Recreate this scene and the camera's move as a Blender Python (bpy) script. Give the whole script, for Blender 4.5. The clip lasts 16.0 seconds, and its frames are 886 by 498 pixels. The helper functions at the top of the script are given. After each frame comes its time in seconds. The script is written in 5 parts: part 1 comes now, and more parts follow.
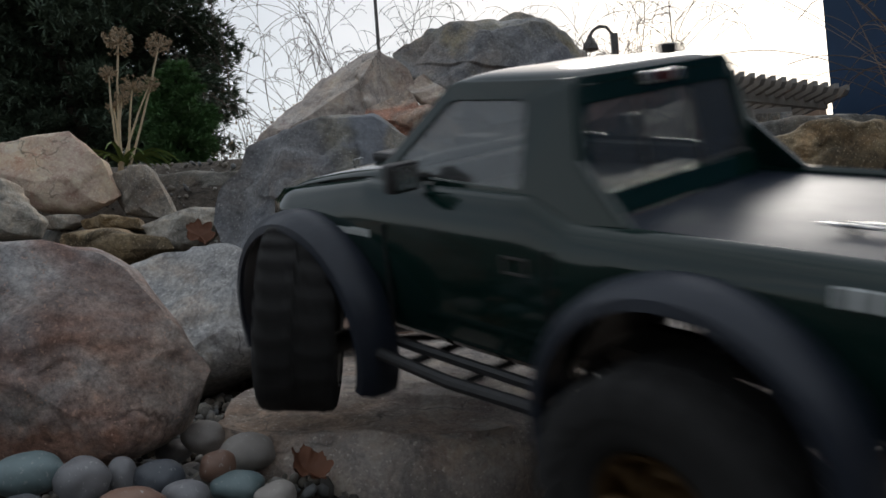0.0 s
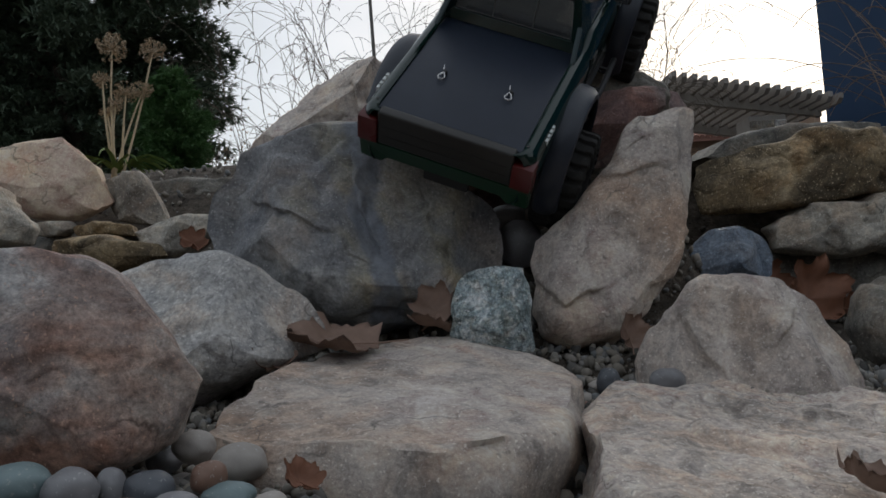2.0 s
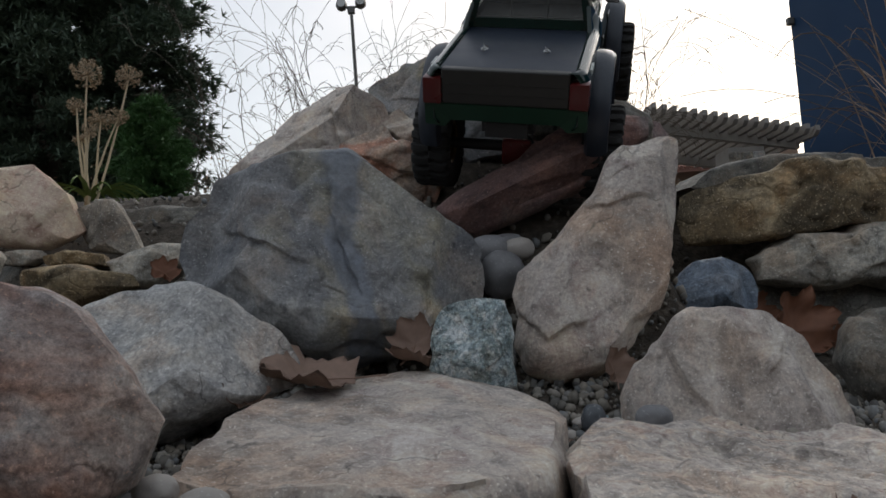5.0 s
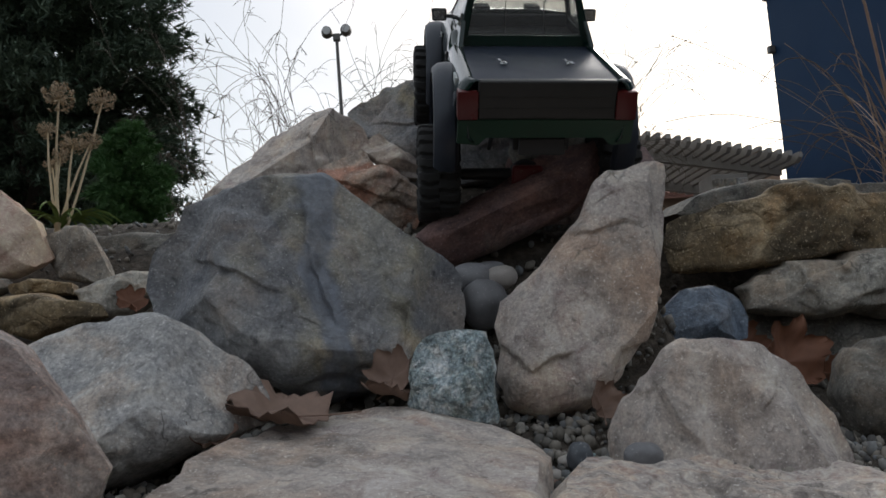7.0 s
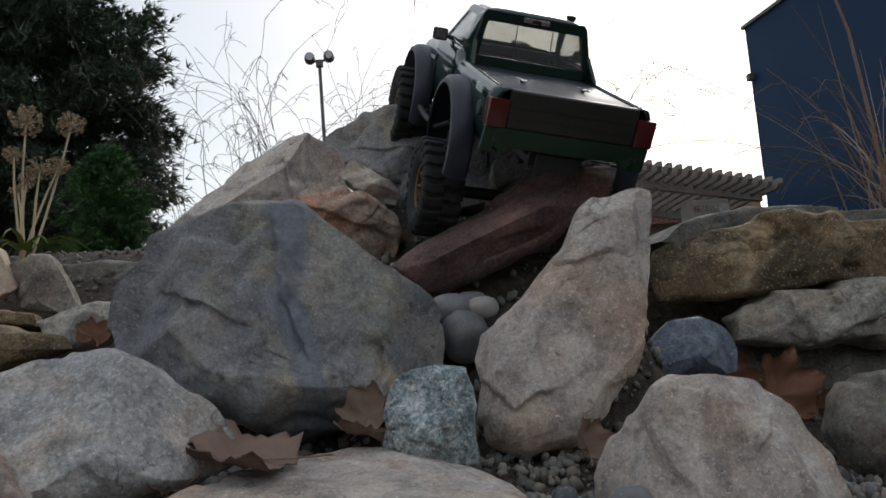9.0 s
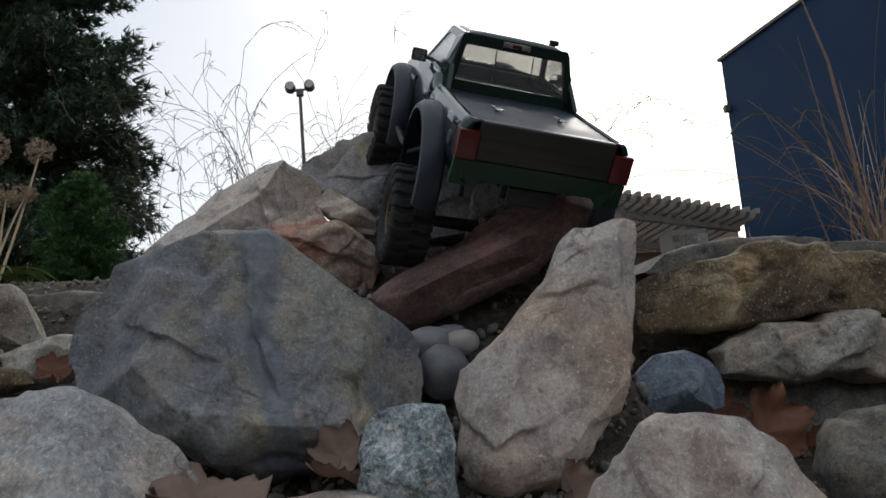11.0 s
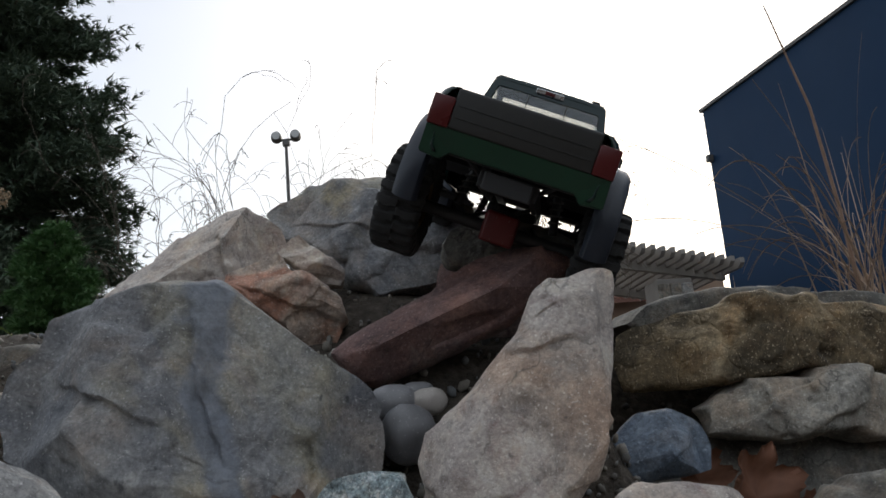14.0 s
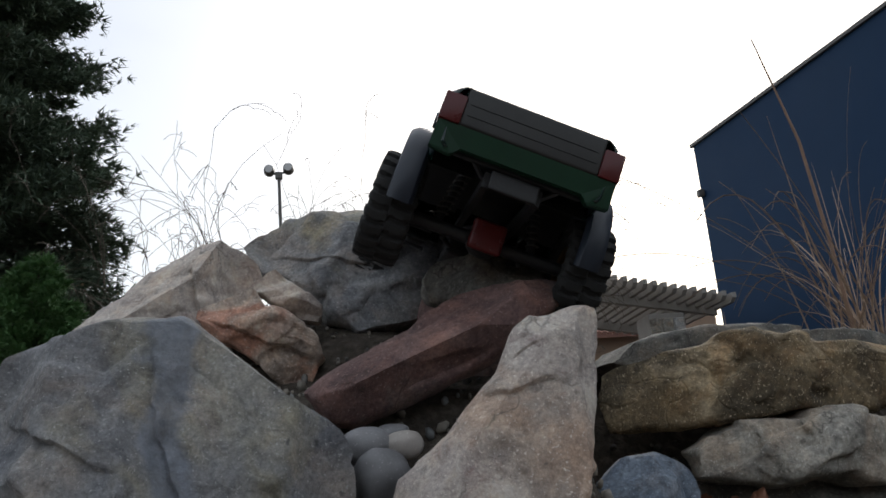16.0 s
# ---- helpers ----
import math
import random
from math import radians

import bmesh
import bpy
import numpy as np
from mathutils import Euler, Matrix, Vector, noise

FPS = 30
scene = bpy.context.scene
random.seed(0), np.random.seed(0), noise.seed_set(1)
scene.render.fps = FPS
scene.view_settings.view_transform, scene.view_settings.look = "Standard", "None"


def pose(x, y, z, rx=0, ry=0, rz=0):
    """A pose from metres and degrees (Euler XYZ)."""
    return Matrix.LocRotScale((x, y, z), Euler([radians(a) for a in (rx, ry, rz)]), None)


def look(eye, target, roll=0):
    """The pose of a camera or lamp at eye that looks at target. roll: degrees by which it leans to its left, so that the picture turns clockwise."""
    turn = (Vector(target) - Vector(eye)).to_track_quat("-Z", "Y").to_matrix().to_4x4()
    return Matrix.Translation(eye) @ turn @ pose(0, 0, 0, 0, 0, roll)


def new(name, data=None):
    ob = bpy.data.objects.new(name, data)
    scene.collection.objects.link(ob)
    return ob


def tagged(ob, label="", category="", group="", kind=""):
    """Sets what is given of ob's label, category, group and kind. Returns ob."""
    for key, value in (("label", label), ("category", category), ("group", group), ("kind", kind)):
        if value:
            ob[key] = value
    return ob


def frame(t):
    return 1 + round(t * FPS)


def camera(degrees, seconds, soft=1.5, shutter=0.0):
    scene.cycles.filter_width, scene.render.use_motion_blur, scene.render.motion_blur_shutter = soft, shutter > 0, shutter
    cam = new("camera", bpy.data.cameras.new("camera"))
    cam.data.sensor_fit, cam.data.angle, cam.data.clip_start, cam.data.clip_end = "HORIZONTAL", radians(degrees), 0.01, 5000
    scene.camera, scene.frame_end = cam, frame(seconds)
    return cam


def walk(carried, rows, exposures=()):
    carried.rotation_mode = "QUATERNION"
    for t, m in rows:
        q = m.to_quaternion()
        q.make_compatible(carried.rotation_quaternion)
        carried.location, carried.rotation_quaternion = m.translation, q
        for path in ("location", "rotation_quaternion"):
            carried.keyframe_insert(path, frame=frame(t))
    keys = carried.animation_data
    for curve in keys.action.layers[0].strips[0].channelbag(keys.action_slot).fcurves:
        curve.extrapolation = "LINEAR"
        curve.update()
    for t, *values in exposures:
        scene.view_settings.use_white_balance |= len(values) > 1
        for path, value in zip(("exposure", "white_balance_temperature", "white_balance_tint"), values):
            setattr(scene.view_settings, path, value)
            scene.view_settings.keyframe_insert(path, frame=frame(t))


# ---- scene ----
# ---- camera ----
cam = camera(55.19, 16.0, soft=1.6, shutter=0.5)
walk(cam, [
    (0.0, pose(0.0041, -0.0008, 0.1500, 92.971, 3.741, 0.530)),
    (0.5, pose(0.0041, 0.0002, 0.1502, 93.018, 3.736, 0.481)),
    (1.0, pose(0.0041, 0.0015, 0.1504, 93.104, 3.728, 0.412)),
    (1.5, pose(0.0042, 0.0032, 0.1506, 93.232, 3.718, 0.318)),
    (2.0, pose(0.0043, 0.0054, 0.1509, 93.407, 3.706, 0.196)),
    (2.5, pose(0.0043, 0.0083, 0.1511, 93.647, 3.694, 0.041)),
    (3.0, pose(0.0045, 0.0116, 0.1516, 93.909, 3.679, -0.137)),
    (3.5, pose(0.0047, 0.0153, 0.1522, 94.212, 3.664, -0.339)),
    (4.0, pose(0.0054, 0.0212, 0.1529, 94.554, 3.661, -0.558)),
    (4.5, pose(0.0059, 0.0265, 0.1536, 94.924, 3.655, -0.801)),
    (5.0, pose(0.0066, 0.0322, 0.1544, 95.322, 3.656, -1.056)),
    (5.5, pose(0.0085, 0.0425, 0.1553, 95.762, 3.694, -1.294)),
    (6.0, pose(0.0098, 0.0500, 0.1564, 96.192, 3.716, -1.553)),
    (6.5, pose(0.0129, 0.0627, 0.1588, 96.596, 3.778, -1.771)),
    (7.0, pose(0.0146, 0.0711, 0.1604, 97.028, 3.811, -2.036)),
    (7.5, pose(0.0173, 0.0829, 0.1636, 97.411, 3.865, -2.282)),
    (8.0, pose(0.0195, 0.0928, 0.1657, 97.839, 3.918, -2.549)),
    (8.5, pose(0.0213, 0.1036, 0.1687, 98.230, 3.968, -2.845)),
    (9.0, pose(0.0222, 0.1120, 0.1707, 98.665, 3.996, -3.183)),
    (9.5, pose(0.0225, 0.1206, 0.1730, 99.105, 4.018, -3.553)),
    (10.0, pose(0.0229, 0.1279, 0.1746, 99.578, 4.035, -3.928)),
    (10.5, pose(0.0250, 0.1351, 0.1766, 100.039, 4.059, -4.195)),
    (11.0, pose(0.0261, 0.1438, 0.1786, 100.523, 4.111, -4.544)),
    (11.5, pose(0.0319, 0.1528, 0.1806, 101.019, 4.171, -4.616)),
    (12.0, pose(0.0336, 0.1619, 0.1823, 101.549, 4.243, -4.935)),
    (12.5, pose(0.0415, 0.1711, 0.1840, 102.103, 4.287, -4.880)),
    (13.0, pose(0.0441, 0.1826, 0.1865, 102.643, 4.338, -5.173)),
    (13.5, pose(0.0518, 0.1892, 0.1874, 103.256, 4.354, -5.105)),
    (14.0, pose(0.0541, 0.2018, 0.1908, 103.787, 4.369, -5.436)),
    (14.5, pose(0.0618, 0.2076, 0.1919, 104.402, 4.361, -5.376)),
    (15.0, pose(0.0650, 0.2179, 0.1957, 104.912, 4.315, -5.657)),
    (15.5, pose(0.0717, 0.2242, 0.1968, 105.523, 4.304, -5.656)),
    (16.0, pose(0.0744, 0.2340, 0.2002, 106.018, 4.296, -5.959)),
], [(0.0, -0.16), (3.0, -0.14), (7.0, 0.0), (12.5, 0.12), (16.0, 0.26)])

# ---- daylight: bright overcast, the sun behind thin cloud ahead ----
world = bpy.data.worlds.new("overcast_sky")
scene.world = world
world.use_nodes = True
wt = world.node_tree
bg = wt.nodes["Background"]
sky = wt.nodes.new("ShaderNodeTexSky")
sky.sky_type = "NISHITA"
sky.sun_disc = False
sky.sun_elevation, sky.sun_rotation = radians(28), radians(22)
sky.air_density, sky.dust_density = 1.0, 2.5
gain = wt.nodes.new("ShaderNodeVectorMath")
gain.operation = "SCALE"
gain.inputs["Scale"].default_value = 0.13
coord = wt.nodes.new("ShaderNodeTexCoord")
stretch = wt.nodes.new("ShaderNodeMapping")
stretch.inputs["Scale"].default_value = (1.2, 1.2, 3.4)
cloud = wt.nodes.new("ShaderNodeTexNoise")
cloud.inputs["Scale"].default_value = 2.2
cloud.inputs["Detail"].default_value = 6
cloud.inputs["Distortion"].default_value = 0.6
veil = wt.nodes.new("ShaderNodeMapRange")
for key, value in (("From Min", 0.3), ("From Max", 0.75), ("To Min", 0.42), ("To Max", 1.0)):
    veil.inputs[key].default_value = value
aim = wt.nodes.new("ShaderNodeVectorMath")
aim.operation = "DOT_PRODUCT"
aim.inputs[1].default_value = (0.33, 0.82, 0.47)
wt.links.new(coord.outputs["Generated"], aim.inputs[0])
glow = wt.nodes.new("ShaderNodeMapRange")
glow.interpolation_type = "SMOOTHSTEP"
for key, value in (("From Min", -0.75), ("From Max", 0.85), ("To Min", 0.80), ("To Max", 0.97)):
    glow.inputs[key].default_value = value
wt.links.new(aim.outputs["Value"], glow.inputs["Value"])
haze = wt.nodes.new("ShaderNodeVectorMath")
haze.operation = "SCALE"
haze.inputs[0].default_value = (0.84, 0.885, 0.93)
wt.links.new(glow.outputs["Result"], haze.inputs["Scale"])
blend = wt.nodes.new("ShaderNodeMix")
blend.data_type = "RGBA"
wt.links.new(coord.outputs["Generated"], stretch.inputs["Vector"])
wt.links.new(stretch.outputs["Vector"], cloud.inputs["Vector"])
wt.links.new(cloud.outputs["Fac"], veil.inputs["Value"])
wt.links.new(veil.outputs["Result"], blend.inputs["Factor"])
wt.links.new(sky.outputs["Color"], gain.inputs[0])
wt.links.new(gain.outputs["Vector"], blend.inputs["A"])
wt.links.new(haze.outputs["Vector"], blend.inputs["B"])
wt.links.new(blend.outputs["Result"], bg.inputs["Color"])
bg.inputs["Strength"].default_value = 1.0
sun = new("sun", bpy.data.lights.new("sun", "SUN"))
sun.data.energy, sun.data.angle, sun.data.color = 1.0, radians(22), (1.0, 0.96, 0.91)
sun.matrix_world = look((3, 8, 5), (0, 0, 0))


# ---- materials ----
def shader(name, rough=0.6, metal=0.0, color=(0.5, 0.5, 0.5)):
    m = bpy.data.materials.new(name)
    m.use_nodes = True
    b = m.node_tree.nodes["Principled BSDF"]
    b.inputs["Base Color"].default_value = (*color, 1)
    b.inputs["Roughness"].default_value = rough
    b.inputs["Metallic"].default_value = metal
    return m, m.node_tree, b


def noise_node(t, vec, scale, detail=6, rough=0.6, dist=0.0):
    n = t.nodes.new("ShaderNodeTexNoise")
    n.inputs["Scale"].default_value, n.inputs["Detail"].default_value = scale, detail
    n.inputs["Roughness"].default_value, n.inputs["Distortion"].default_value = rough, dist
    t.links.new(vec, n.inputs["Vector"])
    return n.outputs["Fac"]


def ramp(t, fac, stops):
    r = t.nodes.new("ShaderNodeValToRGB")
    while len(r.color_ramp.elements) < len(stops):
        r.color_ramp.elements.new(0.5)
    for e, (p, c) in zip(r.color_ramp.elements, stops):
        e.position, e.color = p, (*c, 1)
    t.links.new(fac, r.inputs["Fac"])
    return r.outputs["Color"]


def mix(t, fac, a, b, mode="MIX"):
    n = t.nodes.new("ShaderNodeMix")
    n.data_type, n.blend_type = "RGBA", mode
    for key, v in (("Factor", fac), ("A", a), ("B", b)):
        if isinstance(v, (int, float)):
            n.inputs[key].default_value = v
        elif isinstance(v, tuple):
            n.inputs[key].default_value = (*v, 1)
        else:
            t.links.new(v, n.inputs[key])
    return n.outputs["Result"]


def bump(t, b, height, strength, dist, before=None):
    n = t.nodes.new("ShaderNodeBump")
    n.inputs["Strength"].default_value, n.inputs["Distance"].default_value = strength, dist
    t.links.new(height, n.inputs["Height"])
    if before is not None:
        t.links.new(before, n.inputs["Normal"])
    t.links.new(n.outputs["Normal"], b.inputs["Normal"])
    return n.outputs["Normal"]


def stone(name, dark, mid, light, patch=None, amount=0.5, scale=1.0, grain=0.35, crack=0.0, rough=0.85):
    """Weathered rock: cloudy colour, stains of a second colour, pale mineral grain and pits."""
    dark, mid, light = (tuple(min(0.78, 1.38 * x) for x in c) for c in (dark, mid, light))
    m, t, b = shader(name, rough)
    v = t.nodes.new("ShaderNodeTexCoord").outputs["Object"]
    big = noise_node(t, v, 9 * scale, 8, 0.62, 0.4)
    col = ramp(t, big, [(0.28, dark), (0.5, mid), (0.74, light)])
    if patch:
        where = noise_node(t, v, 5.5 * scale, 5, 0.6, 0.8)
        lo = 0.62 - 0.25 * amount
        col = mix(t, ramp(t, where, [(lo, (0, 0, 0)), (lo + 0.13, (1, 1, 1))]), col, tuple(min(0.78, 1.38 * x) for x in patch))
    blot = noise_node(t, v, 34 * scale, 7, 0.7, 0.6)
    col = mix(t, 0.7, col, ramp(t, blot, [(0.34, (0.2, 0.2, 0.21)), (0.5, (0.5, 0.5, 0.5)), (0.66, (0.76, 0.74, 0.71))]), "OVERLAY")
    warm = noise_node(t, v, 13 * scale, 6, 0.65, 0.5)
    col = mix(t, 0.6, col, ramp(t, warm, [(0.4, (0.485, 0.50, 0.525)), (0.5, (0.5, 0.5, 0.5)), (0.62, (0.60, 0.50, 0.43))]), "OVERLAY")
    fine = noise_node(t, v, 210, 7, 0.8)
    col = mix(t, 0.92 * grain, col, ramp(t, fine, [(0.36, (0.12, 0.12, 0.12)), (0.5, (0.5, 0.5, 0.5)), (0.64, (0.88, 0.88, 0.86))]), "OVERLAY")
    spots = noise_node(t, v, 310, 3, 0.6)
    col = mix(t, ramp(t, spots, [(0.62, (0, 0, 0)), (0.67, (0.6, 0.6, 0.6))]), col, tuple(min(1, 1.5 * c + 0.05) for c in light))
    pits = noise_node(t, v, 75 * scale, 4, 0.6)
    col = mix(t, ramp(t, pits, [(0.27, (0.7, 0.7, 0.7)), (0.36, (0, 0, 0))]), col, tuple(0.35 * c for c in dark))
    vein = t.nodes.new("ShaderNodeTexVoronoi")
    vein.feature = "DISTANCE_TO_EDGE"
    vein.inputs["Scale"].default_value = 7 * scale
    bend = t.nodes.new("ShaderNodeTexNoise")
    bend.inputs["Scale"].default_value, bend.inputs["Detail"].default_value = 16, 5
    t.links.new(v, bend.inputs["Vector"])
    shift = t.nodes.new("ShaderNodeVectorMath")
    shift.operation = "MULTIPLY_ADD"
    shift.inputs[1].default_value = (0.16, 0.16, 0.16)
    t.links.new(bend.outputs["Color"], shift.inputs[0])
    t.links.new(v, shift.inputs[2])
    t.links.new(shift.outputs["Vector"], vein.inputs["Vector"])
    thin = ramp(t, vein.outputs["Distance"], [(0.0, (1, 1, 1)), (0.014, (0, 0, 0))])
    some = ramp(t, noise_node(t, v, 10, 3), [(0.5, (0, 0, 0)), (0.6, (0.75, 0.75, 0.75))])
    col = mix(t, mix(t, 1.0, thin, some, "MULTIPLY"), col, tuple(0.3 * c for c in dark))
    t.links.new(col, b.inputs["Base Color"])
    ridged = t.nodes.new("ShaderNodeTexNoise")
    ridged.noise_type = "RIDGED_MULTIFRACTAL"
    ridged.normalize = True
    ridged.inputs["Scale"].default_value, ridged.inputs["Detail"].default_value = 30 * scale, 9
    ridged.inputs["Roughness"].default_value, ridged.inputs["Distortion"].default_value = 0.6, 0.35
    t.links.new(v, ridged.inputs["Vector"])
    n0 = bump(t, b, ridged.outputs["Fac"], 0.45, 0.008)
    n1 = bump(t, b, noise_node(t, v, 80, 10, 0.7, 0.2), 0.62, 0.006, n0)
    n2 = bump(t, b, noise_node(t, v, 260, 6, 0.75), 0.6, 0.0025, n1)
    if crack:
        w = t.nodes.new("ShaderNodeTexVoronoi")
        w.feature = "DISTANCE_TO_EDGE"
        w.inputs["Scale"].default_value = 11 * scale
        warp = t.nodes.new("ShaderNodeVectorMath")
        warp.operation = "ADD"
        wob = t.nodes.new("ShaderNodeTexNoise")
        wob.inputs["Scale"].default_value = 12
        t.links.new(v, wob.inputs["Vector"])
        half = t.nodes.new("ShaderNodeVectorMath")
        half.operation = "SCALE"
        half.inputs["Scale"].default_value = 0.14
        t.links.new(wob.outputs["Color"], half.inputs[0])
        t.links.new(v, warp.inputs[0])
        t.links.new(half.outputs["Vector"], warp.inputs[1])
        t.links.new(warp.outputs["Vector"], w.inputs["Vector"])
        line = ramp(t, w.outputs["Distance"], [(0.0, (0, 0, 0)), (0.035, (1, 1, 1))])
        bump(t, b, line, crack, 0.004, n2)
    return m


GREY_BIG = stone("grey_sandstone", (0.115, 0.12, 0.134), (0.178, 0.178, 0.18), (0.255, 0.25, 0.24), (0.225, 0.205, 0.15), 0.5, 0.75, 0.45, 0.25)
GREY = stone("grey_granite", (0.24, 0.235, 0.225), (0.345, 0.335, 0.32), (0.45, 0.44, 0.425), (0.21, 0.21, 0.21), 0.3, 0.9, 0.55)
TAN = stone("tan_sandstone", (0.265, 0.232, 0.205), (0.375, 0.328, 0.29), (0.485, 0.43, 0.385), (0.29, 0.235, 0.195), 0.35, 0.8, 0.4)
TAN_STAINED = stone("tan_sandstone_with_dark_stains", (0.265, 0.232, 0.205), (0.375, 0.328, 0.29), (0.485, 0.43, 0.385), (0.13, 0.11, 0.095), 0.2, 1.9, 0.4)
BEIGE = stone("beige_sandstone", (0.36, 0.27, 0.20), (0.47, 0.365, 0.285), (0.54, 0.44, 0.355), (0.40, 0.29, 0.215), 0.4, 0.8, 0.32)
RUST = stone("rust_stained_rock", (0.12, 0.066, 0.051), (0.205, 0.112, 0.082), (0.32, 0.195, 0.14), (0.33, 0.322, 0.31), 0.50, 0.75, 0.6)
RED = stone("red_rock", (0.085, 0.052, 0.048), (0.135, 0.080, 0.073), (0.20, 0.13, 0.115), (0.15, 0.125, 0.12), 0.45, 0.9, 0.45)
ORANGE = stone("tan_and_red_rock", (0.22, 0.16, 0.13), (0.34, 0.275, 0.225), (0.45, 0.385, 0.32), (0.32, 0.17, 0.12), 0.6, 1.3, 0.4)
SPECK = stone("speckled_green_stone", (0.07, 0.10, 0.105), (0.24, 0.29, 0.30), (0.55, 0.60, 0.60), (0.14, 0.18, 0.18), 0.4, 6.5, 1.0)
BLUE = stone("blue_grey_stone", (0.05, 0.068, 0.09), (0.095, 0.122, 0.16), (0.20, 0.24, 0.29), (0.45, 0.48, 0.50), 0.1, 1.8, 0.5, 0.0, 0.45)
MOSSY = stone("mossy_ledge_stone", (0.065, 0.048, 0.028), (0.20, 0.145, 0.08), (0.44, 0.35, 0.23), (0.075, 0.058, 0.035), 0.65, 1.2, 0.5, 0.4)
LEDGE = stone("ledge_stone", (0.17, 0.155, 0.135), (0.27, 0.25, 0.215), (0.39, 0.365, 0.315), (0.14, 0.12, 0.10), 0.45, 1.0, 0.45)
DARK = stone("dark_ledge_stone", (0.06, 0.056, 0.05), (0.11, 0.105, 0.092), (0.19, 0.18, 0.16), None, 0, 1.0, 0.45)


def banded(name, base, a, b, half, colour):
    """The same rock with a ragged vein of another mineral along the line from a to b of its face."""
    m = base.copy()
    m.name = name
    t = m.node_tree
    bsdf = t.nodes["Principled BSDF"]
    old = bsdf.inputs["Base Color"].links[0].from_socket
    v = t.nodes.new("ShaderNodeTexCoord").outputs["Object"]
    run = Vector((b[0] - a[0], 0, b[1] - a[1])).normalized()
    wob = t.nodes.new("ShaderNodeTexNoise")
    wob.inputs["Scale"].default_value, wob.inputs["Detail"].default_value = 14, 6
    t.links.new(v, wob.inputs["Vector"])
    warp = t.nodes.new("ShaderNodeVectorMath")
    warp.operation = "MULTIPLY_ADD"
    warp.inputs[1].default_value = (0.09, 0.09, 0.09)
    t.links.new(wob.outputs["Color"], warp.inputs[0])
    t.links.new(v, warp.inputs[2])
    across = t.nodes.new("ShaderNodeVectorMath")
    across.operation = "DOT_PRODUCT"
    across.inputs[1].default_value = (run.z, 0, -run.x)
    t.links.new(warp.outputs["Vector"], across.inputs[0])
    middle = a[0] * run.z - a[1] * run.x + 0.045 * (run.z - run.x)
    away = t.nodes.new("ShaderNodeMath")
    away.operation = "SUBTRACT"
    away.inputs[1].default_value = middle
    t.links.new(across.outputs["Value"], away.inputs[0])
    size = t.nodes.new("ShaderNodeMath")
    size.operation = "ABSOLUTE"
    t.links.new(away.outputs[0], size.inputs[0])
    inside = t.nodes.new("ShaderNodeMapRange")
    for key, value in (("From Min", half), ("From Max", half * 0.6), ("To Min", 0.0), ("To Max", 0.75)):
        inside.inputs[key].default_value = value
    t.links.new(size.outputs[0], inside.inputs["Value"])
    rough = ramp(t, noise_node(t, v, 45, 6, 0.7), [(0.35, tuple(0.6 * c for c in colour)), (0.65, tuple(1.25 * c for c in colour))])
    t.links.new(mix(t, inside.outputs["Result"], old, rough), bsdf.inputs["Base Color"])
    return m


GREY_VEINED = banded("grey_sandstone_with_blue_vein", GREY_BIG, (-0.089, 0.348), (-0.073, 0.205), 0.026, (0.20, 0.225, 0.27))


def pebble_mat(name, c, rough=0.45):
    m, t, b = shader(name, rough)
    v = t.nodes.new("ShaderNodeTexCoord").outputs["Object"]
    tint = t.nodes.new("ShaderNodeObjectInfo").outputs["Random"]
    base = mix(t, noise_node(t, v, 60, 6), tuple(0.7 * x for x in c), tuple(min(1, 1.25 * x) for x in c))
    base = mix(t, ramp(t, noise_node(t, v, 330, 3), [(0.62, (0, 0, 0)), (0.7, (0.5, 0.5, 0.5))]), base, (0.6, 0.6, 0.58))
    val = t.nodes.new("ShaderNodeMapRange")
    val.inputs["To Min"].default_value, val.inputs["To Max"].default_value = 0.75, 1.2
    t.links.new(tint, val.inputs["Value"])
    hsv = t.nodes.new("ShaderNodeHueSaturation")
    t.links.new(val.outputs["Result"], hsv.inputs["Value"])
    t.links.new(base, hsv.inputs["Color"])
    t.links.new(hsv.outputs["Color"], b.inputs["Base Color"])
    bump(t, b, noise_node(t, v, 150, 5), 0.3, 0.001)
    return m


P_TEAL, P_GREY = pebble_mat("teal_pebble", (0.22, 0.30, 0.31)), pebble_mat("grey_pebble", (0.24, 0.24, 0.25))
P_WHITE, P_BROWN = pebble_mat("pale_pebble", (0.36, 0.33, 0.30), 0.6), pebble_mat("brown_pebble", (0.24, 0.14, 0.10))
P_DARK = pebble_mat("slate_pebble", (0.09, 0.10, 0.115))


def gravel_mat():
    m, t, b = shader("gravel", 0.8)
    i = t.nodes.new("ShaderNodeNewGeometry").outputs["Random Per Island"]
    v = t.nodes.new("ShaderNodeTexCoord").outputs["Object"]
    c = ramp(t, i, [(0.0, (0.07, 0.07, 0.07)), (0.3, (0.17, 0.155, 0.13)), (0.55, (0.27, 0.24, 0.20)), (0.8, (0.15, 0.16, 0.165)), (1.0, (0.36, 0.33, 0.28))])
    c = mix(t, 0.4, c, noise_node(t, v, 300, 4), "OVERLAY")
    t.links.new(c, b.inputs["Base Color"])
    return m


